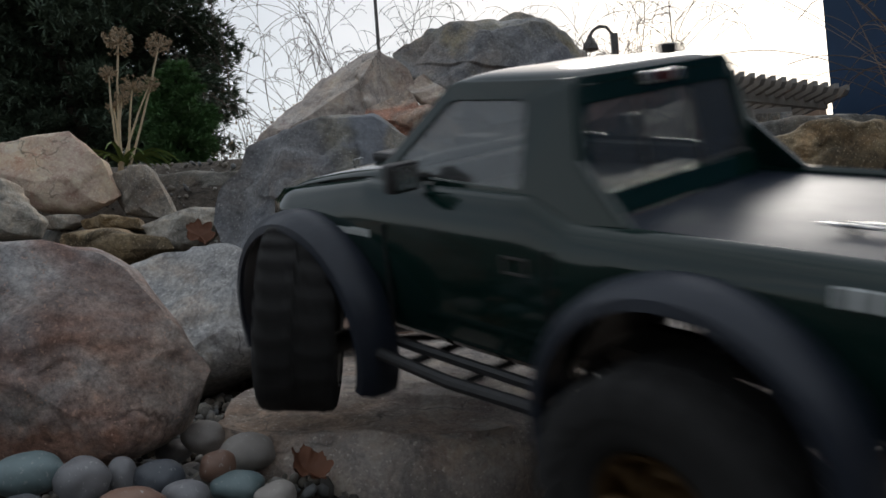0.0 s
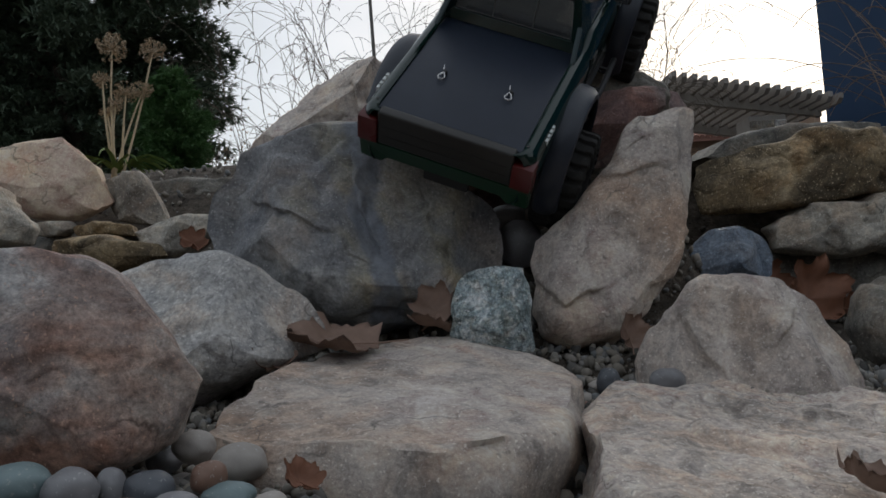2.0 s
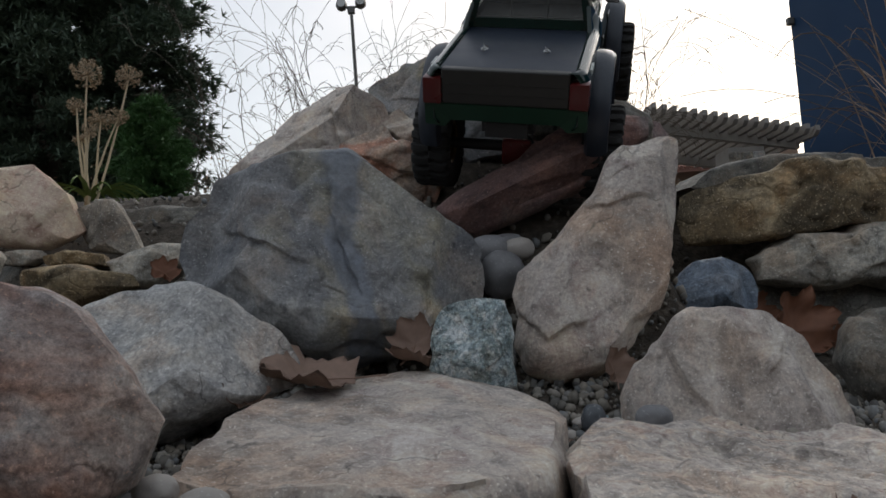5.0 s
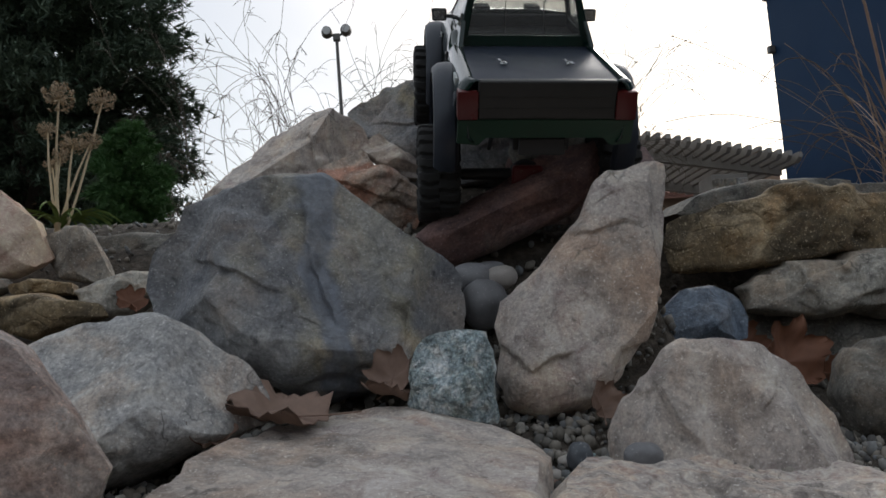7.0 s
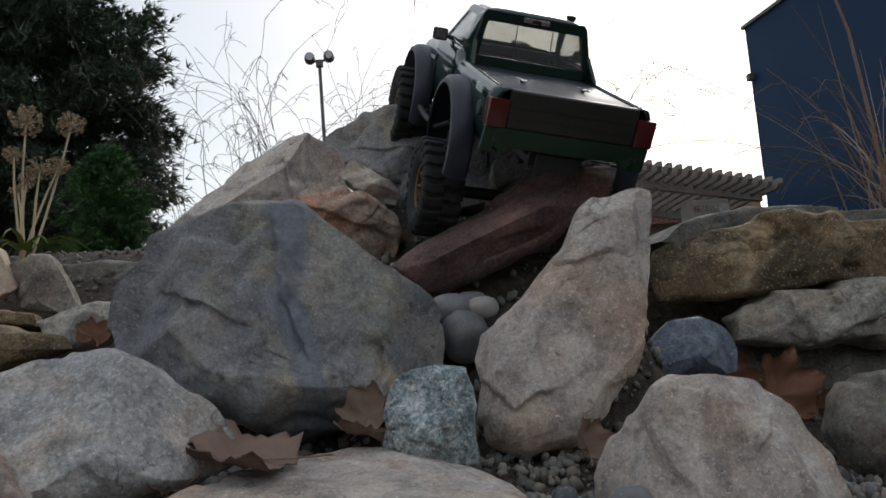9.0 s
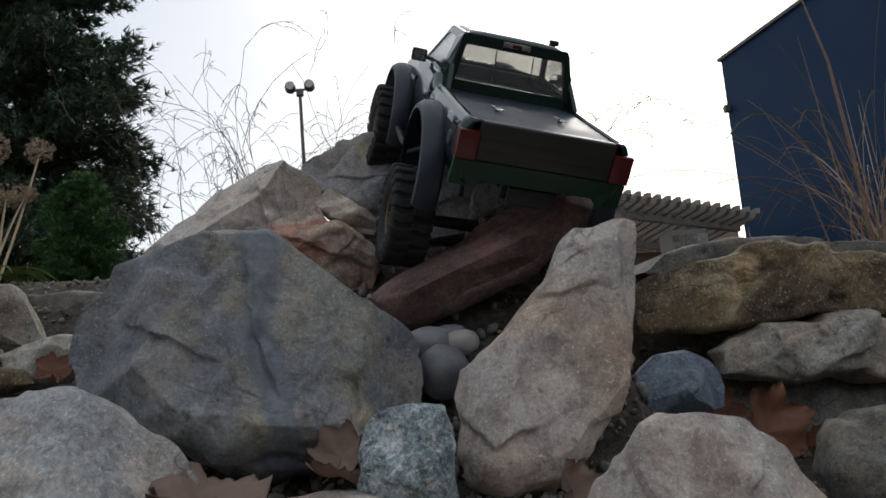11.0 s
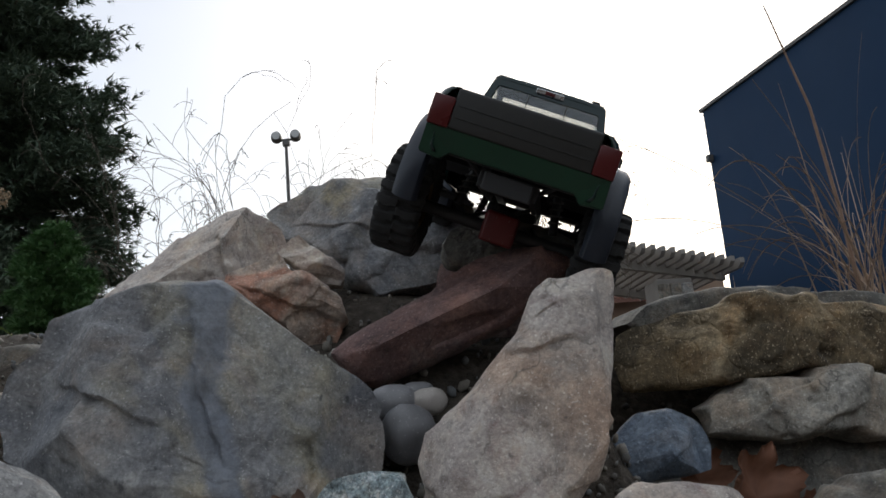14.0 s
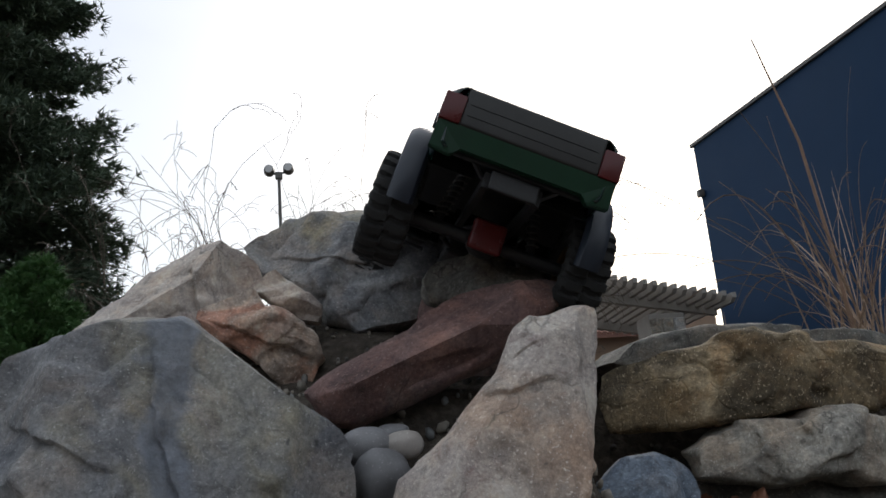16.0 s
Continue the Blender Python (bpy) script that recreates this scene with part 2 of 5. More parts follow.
def soil_mat():
    m, t, b = shader("dark_soil", 0.95)
    v = t.nodes.new("ShaderNodeTexCoord").outputs["Object"]
    c = ramp(t, noise_node(t, v, 60, 8), [(0.3, (0.03, 0.024, 0.018)), (0.55, (0.08, 0.065, 0.05)), (0.75, (0.15, 0.125, 0.10))])
    t.links.new(c, b.inputs["Base Color"])
    bump(t, b, noise_node(t, v, 150, 8), 0.9, 0.01)
    return m


GRAVEL, SOIL = gravel_mat(), soil_mat()


def simple(name, c, rough, metal=0.0, var=0.25, scale=40, bumpy=0.0, coat=0.0, spec=0.5):
    m, t, b = shader(name, rough, metal, c)
    v = t.nodes.new("ShaderNodeTexCoord").outputs["Object"]
    t.links.new(mix(t, noise_node(t, v, scale, 6), tuple(x * (1 - var) for x in c), tuple(min(1, x * (1 + var)) for x in c)), b.inputs["Base Color"])
    r = t.nodes.new("ShaderNodeMapRange")
    r.inputs["To Min"].default_value, r.inputs["To Max"].default_value = max(0.02, rough - 0.1), min(1, rough + 0.12)
    t.links.new(noise_node(t, v, scale * 0.7, 4), r.inputs["Value"])
    t.links.new(r.outputs["Result"], b.inputs["Roughness"])
    b.inputs["Coat Weight"].default_value = coat
    b.inputs["Specular IOR Level"].default_value = spec
    if bumpy:
        bump(t, b, noise_node(t, v, scale * 4, 5), bumpy, 0.002)
    return m


PAINT = simple("green_truck_paint", (0.003, 0.019, 0.0155), 0.10, 0.0, 0.3, 25, 0, 0.15, 0.45)
PAINT_LOW = simple("green_valance_paint", (0.005, 0.036, 0.017), 0.4, 0.0, 0.3, 30)
BLACK = simple("black_plastic", (0.020, 0.020, 0.021), 0.5, 0, 0.3, 60, 0.2)
FLARE = simple("satin_grey_flare_plastic", (0.019, 0.025, 0.038), 0.40, 0, 0.25, 60, 0.15)
BEDMAT = simple("satin_bed_cover", (0.015, 0.022, 0.038), 0.44, 0, 0.2, 30, 0.05, 0, 0.4)
RUBBER = simple("dusty_rubber", (0.019, 0.0185, 0.018), 0.85, 0, 0.4, 50, 0.4)
BRONZE = simple("bronze_wheel_metal", (0.13, 0.075, 0.03), 0.45, 0.6, 0.2, 60)
DUSTY_BLACK = simple("dusty_black_paint", (0.020, 0.019, 0.017), 0.42, 0, 0.45, 30, 0.1)
REDLENS = simple("red_lens", (0.085, 0.008, 0.008), 0.3, 0, 0.15, 40)
REDCOVER = simple("red_axle_cover", (0.11, 0.009, 0.009), 0.4, 0, 0.2, 60)
CHROME = simple("bright_steel", (0.6, 0.6, 0.6), 0.25, 1.0, 0.1, 60)
WHITEP = simple("white_print", (0.6, 0.63, 0.62), 0.5, 0, 0.1, 60)


def glass_mat(name, tint):
    """Thin smoked plastic: clear, with a pale film for sky reflection and a gloss that grows at grazing angles."""
    m, t, b = shader(name, 0.06, 0.0, (0.44, 0.46, 0.48))
    clear = t.nodes.new("ShaderNodeBsdfTransparent")
    clear.inputs["Color"].default_value = (*tint, 1)
    v = t.nodes.new("ShaderNodeTexCoord").outputs["Object"]
    # pale diffuse colour mixed in to stand for the sky mirrored in the pane
    film = t.nodes.new("ShaderNodeMapRange")
    film.inputs["To Min"].default_value, film.inputs["To Max"].default_value = 0.05, 0.14
    t.links.new(noise_node(t, v, 18, 5), film.inputs["Value"])
    both = t.nodes.new("ShaderNodeMixShader")
    t.links.new(film.outputs["Result"], both.inputs[0])
    t.links.new(clear.outputs[0], both.inputs[1])
    t.links.new(b.outputs[0], both.inputs[2])
    gloss = t.nodes.new("ShaderNodeBsdfGlossy")
    gloss.inputs["Roughness"].default_value = 0.06
    edge = t.nodes.new("ShaderNodeLayerWeight")
    steep = t.nodes.new("ShaderNodeMath")
    steep.operation = "POWER"
    steep.inputs[1].default_value = 3.0
    t.links.new(edge.outputs["Facing"], steep.inputs[0])
    shine = t.nodes.new("ShaderNodeMapRange")
    shine.inputs["To Min"].default_value, shine.inputs["To Max"].default_value = 0.07, 0.6
    t.links.new(steep.outputs[0], shine.inputs["Value"])
    top = t.nodes.new("ShaderNodeMixShader")
    t.links.new(shine.outputs[0], top.inputs[0])
    t.links.new(both.outputs[0], top.inputs[1])
    t.links.new(gloss.outputs[0], top.inputs[2])
    t.links.new(top.outputs[0], t.nodes["Material Output"].inputs["Surface"])
    return m


GLASS = glass_mat("smoked_window", (0.80, 0.81, 0.80))


def leaf_mat(name, c1, c2, rough=0.7):
    m, t, b = shader(name, rough)
    v = t.nodes.new("ShaderNodeTexCoord").outputs["Object"]
    i = t.nodes.new("ShaderNodeNewGeometry").outputs["Random Per Island"]
    c = mix(t, i, c1, c2)
    c = mix(t, 0.35, c, noise_node(t, v, 70, 5), "OVERLAY")
    t.links.new(c, b.inputs["Base Color"])
    return m


NEEDLE = leaf_mat("dark_conifer_needles", (0.050, 0.078, 0.054), (0.12, 0.165, 0.105))
PINE = leaf_mat("green_pine_needles", (0.05, 0.13, 0.04), (0.11, 0.21, 0.07))
BARK = simple("bark", (0.07, 0.052, 0.04), 0.9, 0, 0.4, 30, 0.6)
TWIG = simple("bare_twigs", (0.10, 0.08, 0.062), 0.9, 0, 0.3, 20)
STRAW = simple("dry_straw", (0.55, 0.45, 0.30), 0.8, 0, 0.3, 30)
UMBEL = leaf_mat("dry_flower_heads", (0.26, 0.19, 0.12), (0.46, 0.36, 0.24))
STRAP = leaf_mat("green_strap_leaf", (0.08, 0.15, 0.03), (0.22, 0.27, 0.07))
DEADLEAF = leaf_mat("brown_dead_leaf", (0.15, 0.092, 0.066), (0.25, 0.165, 0.125))
RUSTLEAF = leaf_mat("rust_dead_leaf", (0.15, 0.062, 0.032), (0.21, 0.09, 0.05))
GRASSY = leaf_mat("dry_red_grass", (0.22, 0.12, 0.085), (0.44, 0.34, 0.24))
NAVY = simple("navy_cladding", (0.009, 0.036, 0.088), 0.7, 0, 0.12, 2, 0, 0, 0.25)
STUCCO = simple("tan_stucco", (0.42, 0.28, 0.19), 0.9, 0, 0.1, 6)
TIMBER = simple("weathered_grey_timber", (0.37, 0.34, 0.31), 0.85, 0, 0.25, 8)
CLAY = simple("clay_roof_tile", (0.30, 0.15, 0.11), 0.85, 0, 0.25, 10)
POST = simple("grey_painted_steel", (0.10, 0.095, 0.09), 0.5, 0.3, 0.1, 5)
LENS = simple("lamp_glass", (0.5, 0.5, 0.5), 0.3, 0, 0.1, 5)


# ---- mesh helpers ----
def mesh_of(name, verts, faces, material, smooth=True):
    me = bpy.data.meshes.new(name)
    me.from_pydata([tuple(v) for v in verts], [], faces)
    me.materials.append(material)
    if smooth:
        me.polygons.foreach_set("use_smooth", [True] * len(me.polygons))
    me.update()
    return me


def part(name, bm, material, parent, label="", smooth=False):
    me = bpy.data.meshes.new(name)
    bmesh.ops.recalc_face_normals(bm, faces=bm.faces)
    bm.to_mesh(me)
    bm.free()
    me.materials.append(material)
    if smooth:
        me.polygons.foreach_set("use_smooth", [True] * len(me.polygons))
        me.set_sharp_from_angle(angle=radians(38))
    ob = new(name, me)
    ob.parent = parent
    if label:
        ob["label"] = label
    return ob


def box(bm, lo, hi, bevel=0.0, seg=2):
    lo, hi = Vector(lo), Vector(hi)
    r = bmesh.ops.create_cube(bm, size=1, matrix=Matrix.LocRotScale((lo + hi) / 2, None, hi - lo))
    if bevel:
        edges = list({e for v in r["verts"] for e in v.link_edges})
        bmesh.ops.bevel(bm, geom=edges, offset=bevel, segments=seg, affect="EDGES", profile=0.6)


def tube(bm, points, radius, sides=8, cap=True):
    rings = []
    points = [Vector(p) for p in points]
    for i, p in enumerate(points):
        d = (points[min(i + 1, len(points) - 1)] - points[max(i - 1, 0)]).normalized()
        side = d.cross(Vector((0.31, 0.87, 0.38))).normalized()
        up = d.cross(side)
        r = radius[i] if isinstance(radius, (list, tuple)) else radius
        rings.append([bm.verts.new(p + r * (math.cos(a) * side + math.sin(a) * up)) for a in (2 * math.pi * k / sides for k in range(sides))])
    for a, b in zip(rings, rings[1:]):
        for k in range(sides):
            bm.faces.new((a[k], a[(k + 1) % sides], b[(k + 1) % sides], b[k]))
    if cap:
        bm.faces.new(rings[0])
        bm.faces.new(rings[-1])


def lathe(bm, profile, centre=(0, 0, 0), sides=40):
    """Turns (radius, offset) pairs about the y axis."""
    rings = [[bm.verts.new((centre[0] + r * math.cos(a), centre[1] + o, centre[2] + r * math.sin(a))) for a in (2 * math.pi * k / sides for k in range(sides))] for r, o in profile]
    for a, b in zip(rings, rings[1:]):
        for k in range(sides):
            bm.faces.new((a[k], a[(k + 1) % sides], b[(k + 1) % sides], b[k]))


def ring(bm, outer, inner, thick):
    """A frame between two loops with the depth thick."""
    off = Vector(thick)
    n = len(outer)
    o = [bm.verts.new(Vector(p)) for p in outer]
    i = [bm.verts.new(Vector(p)) for p in inner]
    o2 = [bm.verts.new(Vector(p) + off) for p in outer]
    i2 = [bm.verts.new(Vector(p) + off) for p in inner]
    for k in range(n):
        j = (k + 1) % n
        for quad in ((o[k], o[j], i[j], i[k]), (o2[k], i2[k], i2[j], o2[j]), (o[k], o2[k], o2[j], o[j]), (i[k], i[j], i2[j], i2[k])):
            bm.faces.new(quad)


def plate(bm, loop, thick):
    off = Vector(thick)
    a = [bm.verts.new(Vector(p)) for p in loop]
    b = [bm.verts.new(Vector(p) + off) for p in loop]
    bm.faces.new(a)
    bm.faces.new(b[::-1])
    for k in range(len(a)):
        j = (k + 1) % len(a)
        bm.faces.new((a[k], a[j], b[j], b[k]))


def empty(name, m=None):
    e = new(name)
    e.empty_display_size = 0.05
    if m is not None:
        e.matrix_world = m
    return e


# ---- rocks ----
def resample(loop, n, smooth):
    pts = [Vector(p) for p in loop]
    seg = [(pts[(i + 1) % len(pts)] - pts[i]).length for i in range(len(pts))]
    total, out, i, run = sum(seg), [], 0, 0.0
    for k in range(n):
        s = total * k / n
        while run + seg[i] < s:
            run += seg[i]
            i += 1
        out.append(pts[i].lerp(pts[(i + 1) % len(pts)], (s - run) / seg[i]))
    for _ in range(smooth):
        out = [(out[k - 1] + 2 * out[k] + out[(k + 1) % n]) / 4 for k in range(n)]
    return out


def rock(name, loop, y, front, back, material, label, category="rock", seed=1, rough=0.006, facets=6, n=120, rings=30, blunt=6.0, group="rocks of the garden slope", tilt=0.0, smooth=1, cuts=10, planes_cut=(), ledges=()):
    """A boulder whose outline in the x-z plane at depth y bulges front metres towards -y and back metres towards +y, broken into flat facets.
    planes_cut: (normal, share of the reach kept), the large broken faces. ledges: (a, b, side, depth, fade), steps along lines of the face."""
    rng = random.Random(seed)
    edge = resample(loop, n, smooth)
    c = sum(edge, Vector((0, 0))) / n
    size = max((p - c).length for p in edge)
    planes = []
    for k in range(facets):
        a = 2 * math.pi * (k + rng.uniform(-0.3, 0.3)) / facets
        slope = rng.uniform(0.2, 0.9)
        planes.append((Vector((math.cos(a), math.sin(a))) * slope, rng.uniform(0.88, 1.25)))
    verts, faces = [], []
    shift = Vector((seed * 3.7, seed * 1.3, seed * 2.1))

    def height(p, r):
        q = (p - c) / size
        h = min([1.02] + [d - g.dot(q) for g, d in planes])
        return max(0.12, h) * (1 - r ** blunt) ** 0.5

    for side, depth in ((-1, front), (1, back)):
        start = len(verts)
        for j in range(rings):
            r = 1 - j / rings
            for p in edge:
                q = c + (p - c) * r
                yy = y + side * depth * height(q, r) + tilt * (q.y - c.y)
                verts.append(Vector((q.x, yy, q.y)))
        verts.append(Vector((c.x, y + side * depth * height(c, 0), c.y)))
        tip = len(verts) - 1
        for j in range(rings - 1):
            for k in range(n):
                k2 = (k + 1) % n
                a, b, d, e = start + j * n + k, start + j * n + k2, start + (j + 1) * n + k2, start + (j + 1) * n + k
                faces.append((a, b, d, e) if side < 0 else (a, e, d, b))
        for k in range(n):
            a, b = start + (rings - 1) * n + k, start + (rings - 1) * n + (k + 1) % n
            faces.append((a, b, tip) if side < 0 else (b, a, tip))
    body_c = Vector((c.x, y, c.y))
    for nrm, share in planes_cut:
        nrm = Vector(nrm).normalized()
        reach = [(v - body_c).dot(nrm) for v in verts]
        keep = max(reach) * share
        verts = [v - nrm * (d - keep) * min(1, max(0, (y - v.y) / (0.2 * front))) if d > keep else v for v, d in zip(verts, reach)]
    # break the rounded form along flat planes, the larger ones first
    for k in range(cuts):
        wide = 0.75 if k < cuts // 2 else 1.25
        nrm = Vector((rng.uniform(-wide, wide), -1 if k % 4 else 1, rng.uniform(-wide, wide) + 0.15)).normalized()
        reach = [(v - body_c).dot(nrm) for v in verts]
        top = max(reach)
        keep = top * (rng.uniform(0.74, 0.9) if k < cuts // 2 else rng.uniform(0.86, 0.96))
        verts = [v - nrm * (d - keep) * 0.98 * min(1, 0.35 + abs(y - v.y) / (0.3 * front)) if d > keep else v for v, d in zip(verts, reach)]
    for a, b, side, depth, fade in ledges:
        a, b = Vector(a), Vector(b)
        run = (b - a).normalized()
        across = Vector((-run.y, run.x)) * side
        reach = (b - a).length
        for k, v in enumerate(verts):
            if v.y < body_c.y + 0.3 * back:
                q = Vector((v.x, v.z)) - a
                u = q.dot(run) / reach
                if -0.15 < u < 1.15:
                    w = q.dot(across) + 0.007 * noise.noise(Vector((v.x * 22, seed, v.z * 22))) + 0.003 * noise.noise(Vector((v.x * 70, seed, v.z * 70)))
                    if w > 0:
                        ends = min(1, max(0, (u + 0.15) / 0.25)) * min(1, max(0, (1.15 - u) / 0.25))
                        verts[k] = v + Vector((0, depth * ends * math.exp(-w / fade) * min(1, w / 0.003), 0))
    out = []
    amp = size / 0.2
    for v in verts:
        d = (v - body_c).normalized()
        w = v + shift
        big = noise.noise(w * 8 / amp ** 0.5) * rough * 0.75
        bed = noise.noise(Vector((w.x * 6 + w.z * 4, w.y * 7, w.z * 15 - w.x * 7)) / amp ** 0.4 + 0.12 * noise.noise_vector(w * 30))
        step = math.tanh(11 * (bed - 0.12)) * rough * 0.75
        chip = math.tanh(9 * (noise.noise(w * 24 + 0.3 * noise.noise_vector(w * 60)) - 0.28)) * rough * -0.42
        small = (noise.ridged_multi_fractal(w * 34, 0.9, 2.2, 4, 0.9, 2.0) - 1.0) * rough * 0.16
        out.append(v + d * (big + step + chip + small))
    bm = bmesh.new()
    bm.from_mesh(mesh_of(name, out, faces, material))
    bmesh.ops.remove_doubles(bm, verts=bm.verts, dist=0.0004)
    me = bpy.data.meshes.new(name)
    bm.to_mesh(me)
    bm.free()
    me.materials.append(material)
    me.polygons.foreach_set("use_smooth", [True] * len(me.polygons))
    me.set_sharp_from_angle(angle=radians(50))
    ob = new(name, me)
    return tagged(ob, label, category, group)


def slab(name, loop, z, grade, thick, material, label, seed=1, rough=0.004, n=140, rings=34, group="rocks of the garden slope"):
    """A flat stone: outline in plan, top at z with the grade (dz/dx, dz/dy) about its middle, broken sides."""
    edge = resample(loop, n, 2)
    c = sum(edge, Vector((0, 0))) / n
    verts, faces = [], []
    shift = Vector((seed * 2.9, seed * 4.1, seed))
    profile = [(0.86, -thick), (0.97, -thick * 0.75), (1.02, -thick * 0.45), (1.015, -thick * 0.18), (0.985, -0.004), (0.955, 0.0)]
    profile += [(0.955 * (1 - (k + 1) / rings), 0.0) for k in range(rings - 1)]
    for r, dz in profile:
        for p in edge:
            q = c + (p - c) * r
            verts.append(Vector((q.x, q.y, z + grade[0] * (q.x - c.x) + grade[1] * (q.y - c.y) + dz)))
    verts.append(Vector((c.x, c.y, z)))
    for j in range(len(profile) - 1):
        for k in range(n):
            k2 = (k + 1) % n
            faces.append((j * n + k, j * n + k2, (j + 1) * n + k2, (j + 1) * n + k))
    last = (len(profile) - 1) * n
    for k in range(n):
        faces.append((last + k, last + (k + 1) % n, len(verts) - 1))
    out = []
    for i, v in enumerate(verts):
        w = v + shift
        lump = noise.noise(w * 9) * rough * 1.6 + noise.fractal(w * 40, 0.9, 2.1, 4) * rough * 0.6 + math.tanh(8 * noise.noise(Vector((w.x * 9 + w.y * 8, w.y * 15, 2)))) * rough * 0.55
        step = (noise.cell(Vector((w.x * 9, w.y * 9, 1)) + 0.8 * noise.noise_vector(w * 9)) - 0.5) * rough * 0.5
        side = Vector((v.x - c.x, v.y - c.y, 0)).normalized() * (1 if i < 5 * n else 0)
        out.append(v + Vector((0, 0, lump + step)) + side * ((noise.noise(w * 18) * 2.2 + math.tanh(6 * noise.noise(Vector((w.x * 12, w.y * 12, w.z * 45)))) * 1.2) * rough))
    me = mesh_of(name, out, faces, material)
    me.set_sharp_from_angle(angle=radians(50))
    return tagged(new(name, me), label, "rock", group)


# ---- ground: gravel bed rising to a planted terrace ----
def lerp_table(table, v):
    for (a, fa), (b, fb) in zip(table, table[1:]):
        if v <= b:
            k = max(0.0, (v - a) / (b - a))
            return fa + (fb - fa) * k * k * (3 - 2 * k)
    return table[-1][1]


MIDDLE = [(0.0, 0.0), (0.4, 0.012), (0.62, 0.03), (0.9, 0.05), (1.02, 0.08), (1.16, 0.215), (1.28, 0.32), (1.45, 0.40), (1.8, 0.43), (2.2, 0.42)]
LEFT = [(0.0, 0.0), (0.4, 0.012), (0.62, 0.03), (0.9, 0.05), (1.3, 0.17), (1.5, 0.24), (1.72, 0.40), (1.95, 0.49), (2.4, 0.49)]
RIGHT = [(0.0, 0.0), (0.4, 0.005), (0.9, 0.035), (1.2, 0.06), (1.38, 0.09), (1.58, 0.37), (2.2, 0.40)]


def ground_z(x, y):
    z = lerp_table(MIDDLE, y)
    if x < -0.25:
        k = min(1, (-0.25 - x) / 0.15)
        z += (lerp_table(LEFT, y) - z) * k
    if x > 0.33:
        k = min(1, (x - 0.33) / 0.06)
        z += (lerp_table(RIGHT, y) - z) * k
    if y < 0.9:
        dip = min(1, max(0, (x + 0.10) / 0.08)) * min(1, (0.9 - y) / 0.25)
        z -= 0.045 * dip
    mound = math.exp(-((x - 0.06) / 0.16) ** 2 - ((y - 1.62) / 0.16) ** 2)
    return z + 0.11 * mound


def build_ground():
    xs = [-3000, -600, -120, -30, -10, -4, -2.2] + [-1.5 + 0.025 * k for k in range(121)] + [2.2, 4, 10, 30, 120, 600, 3000]
    ys = [-3000, -600, -120, -30, -10, -4, -1.5, -0.5] + [0.025 * k for k in range(93)] + [3, 5, 9, 20, 60, 300, 1200, 3000]
    verts = [(x, y, ground_z(x, y) + (0.006 * noise.noise((x * 14, y * 14, 0)) if abs(x) < 2 and -1 < y < 3 else 0)) for y in ys for x in xs]
    nx = len(xs)
    faces = [(j * nx + i, j * nx + i + 1, (j + 1) * nx + i + 1, (j + 1) * nx + i) for j in range(len(ys) - 1) for i in range(nx - 1)]
    tagged(new("ground", mesh_of("ground", verts, faces, SOIL)), "dark soil of the rock garden slope", "ground", kind="structure")


build_ground()


def plain_wall(name, lo, hi, label):
    """A plain wall added out of view, which darkens reflections and blocks low sky light."""
    bm = bmesh.new()
    box(bm, lo, hi, 0.02)
    me = bpy.data.meshes.new(name)
    bm.to_mesh(me)
    bm.free()
    me.materials.append(BARK)
    tagged(new(name, me), label, "wall", kind="structure")


# not part of the garden: added behind the camera for dark reflections
plain_wall("unseen_dark_wall", (-9, -5.3, -0.3), (9, -5.0, 1.8), "unseen dark wall added behind the camera to darken reflections")

ICO = [Vector(v) for v in ((0, 0, -1), (0.72, -0.53, -0.45), (-0.28, -0.85, -0.45), (-0.89, 0, -0.45), (-0.28, 0.85, -0.45), (0.72, 0.53, -0.45),
                           (0.28, -0.85, 0.45), (-0.72, -0.53, 0.45), (-0.72, 0.53, 0.45), (0.28, 0.85, 0.45), (0.89, 0, 0.45), (0, 0, 1))]
ICO_F = [(0, 1, 2), (1, 0, 5), (0, 2, 3), (0, 3, 4), (0, 4, 5), (1, 5, 10), (2, 1, 6), (3, 2, 7), (4, 3, 8), (5, 4, 9),
         (1, 10, 6), (2, 6, 7), (3, 7, 8), (4, 8, 9), (5, 9, 10), (6, 10, 11), (7, 6, 11), (8, 7, 11), (9, 8, 11), (10, 9, 11)]


def build_gravel():
    rng = random.Random(5)
    verts, faces = [], []
    for k in range(15000):
        if k < 6500:
            x, y = rng.uniform(-0.32, 0.5), rng.uniform(0.42, 1.15)
        else:
            x, y = rng.uniform(-1.2, 1.1), rng.uniform(0.1, 1.9)
        r = rng.choice((0.002, 0.003, 0.003, 0.004, 0.005, 0.006, 0.008))
        turn = Euler((rng.uniform(0, 6), rng.uniform(0, 6), rng.uniform(0, 6))).to_matrix()
        s = Vector((rng.uniform(0.8, 1.5), rng.uniform(0.7, 1.2), rng.uniform(0.5, 0.9))) * r
        at = Vector((x, y, ground_z(x, y) + 0.35 * r + rng.uniform(0, 0.004)))
        base = len(verts)
        verts += [at + turn @ Vector((v.x * s.x, v.y * s.y, v.z * s.z)) * rng.uniform(0.85, 1.1) for v in ICO]
        faces += [tuple(base + i for i in f) for f in ICO_F]
    tagged(new("gravel", mesh_of("gravel", verts, faces, GRAVEL)), "loose brown and grey gravel between the rocks", "gravel", kind="stuff")


build_gravel()


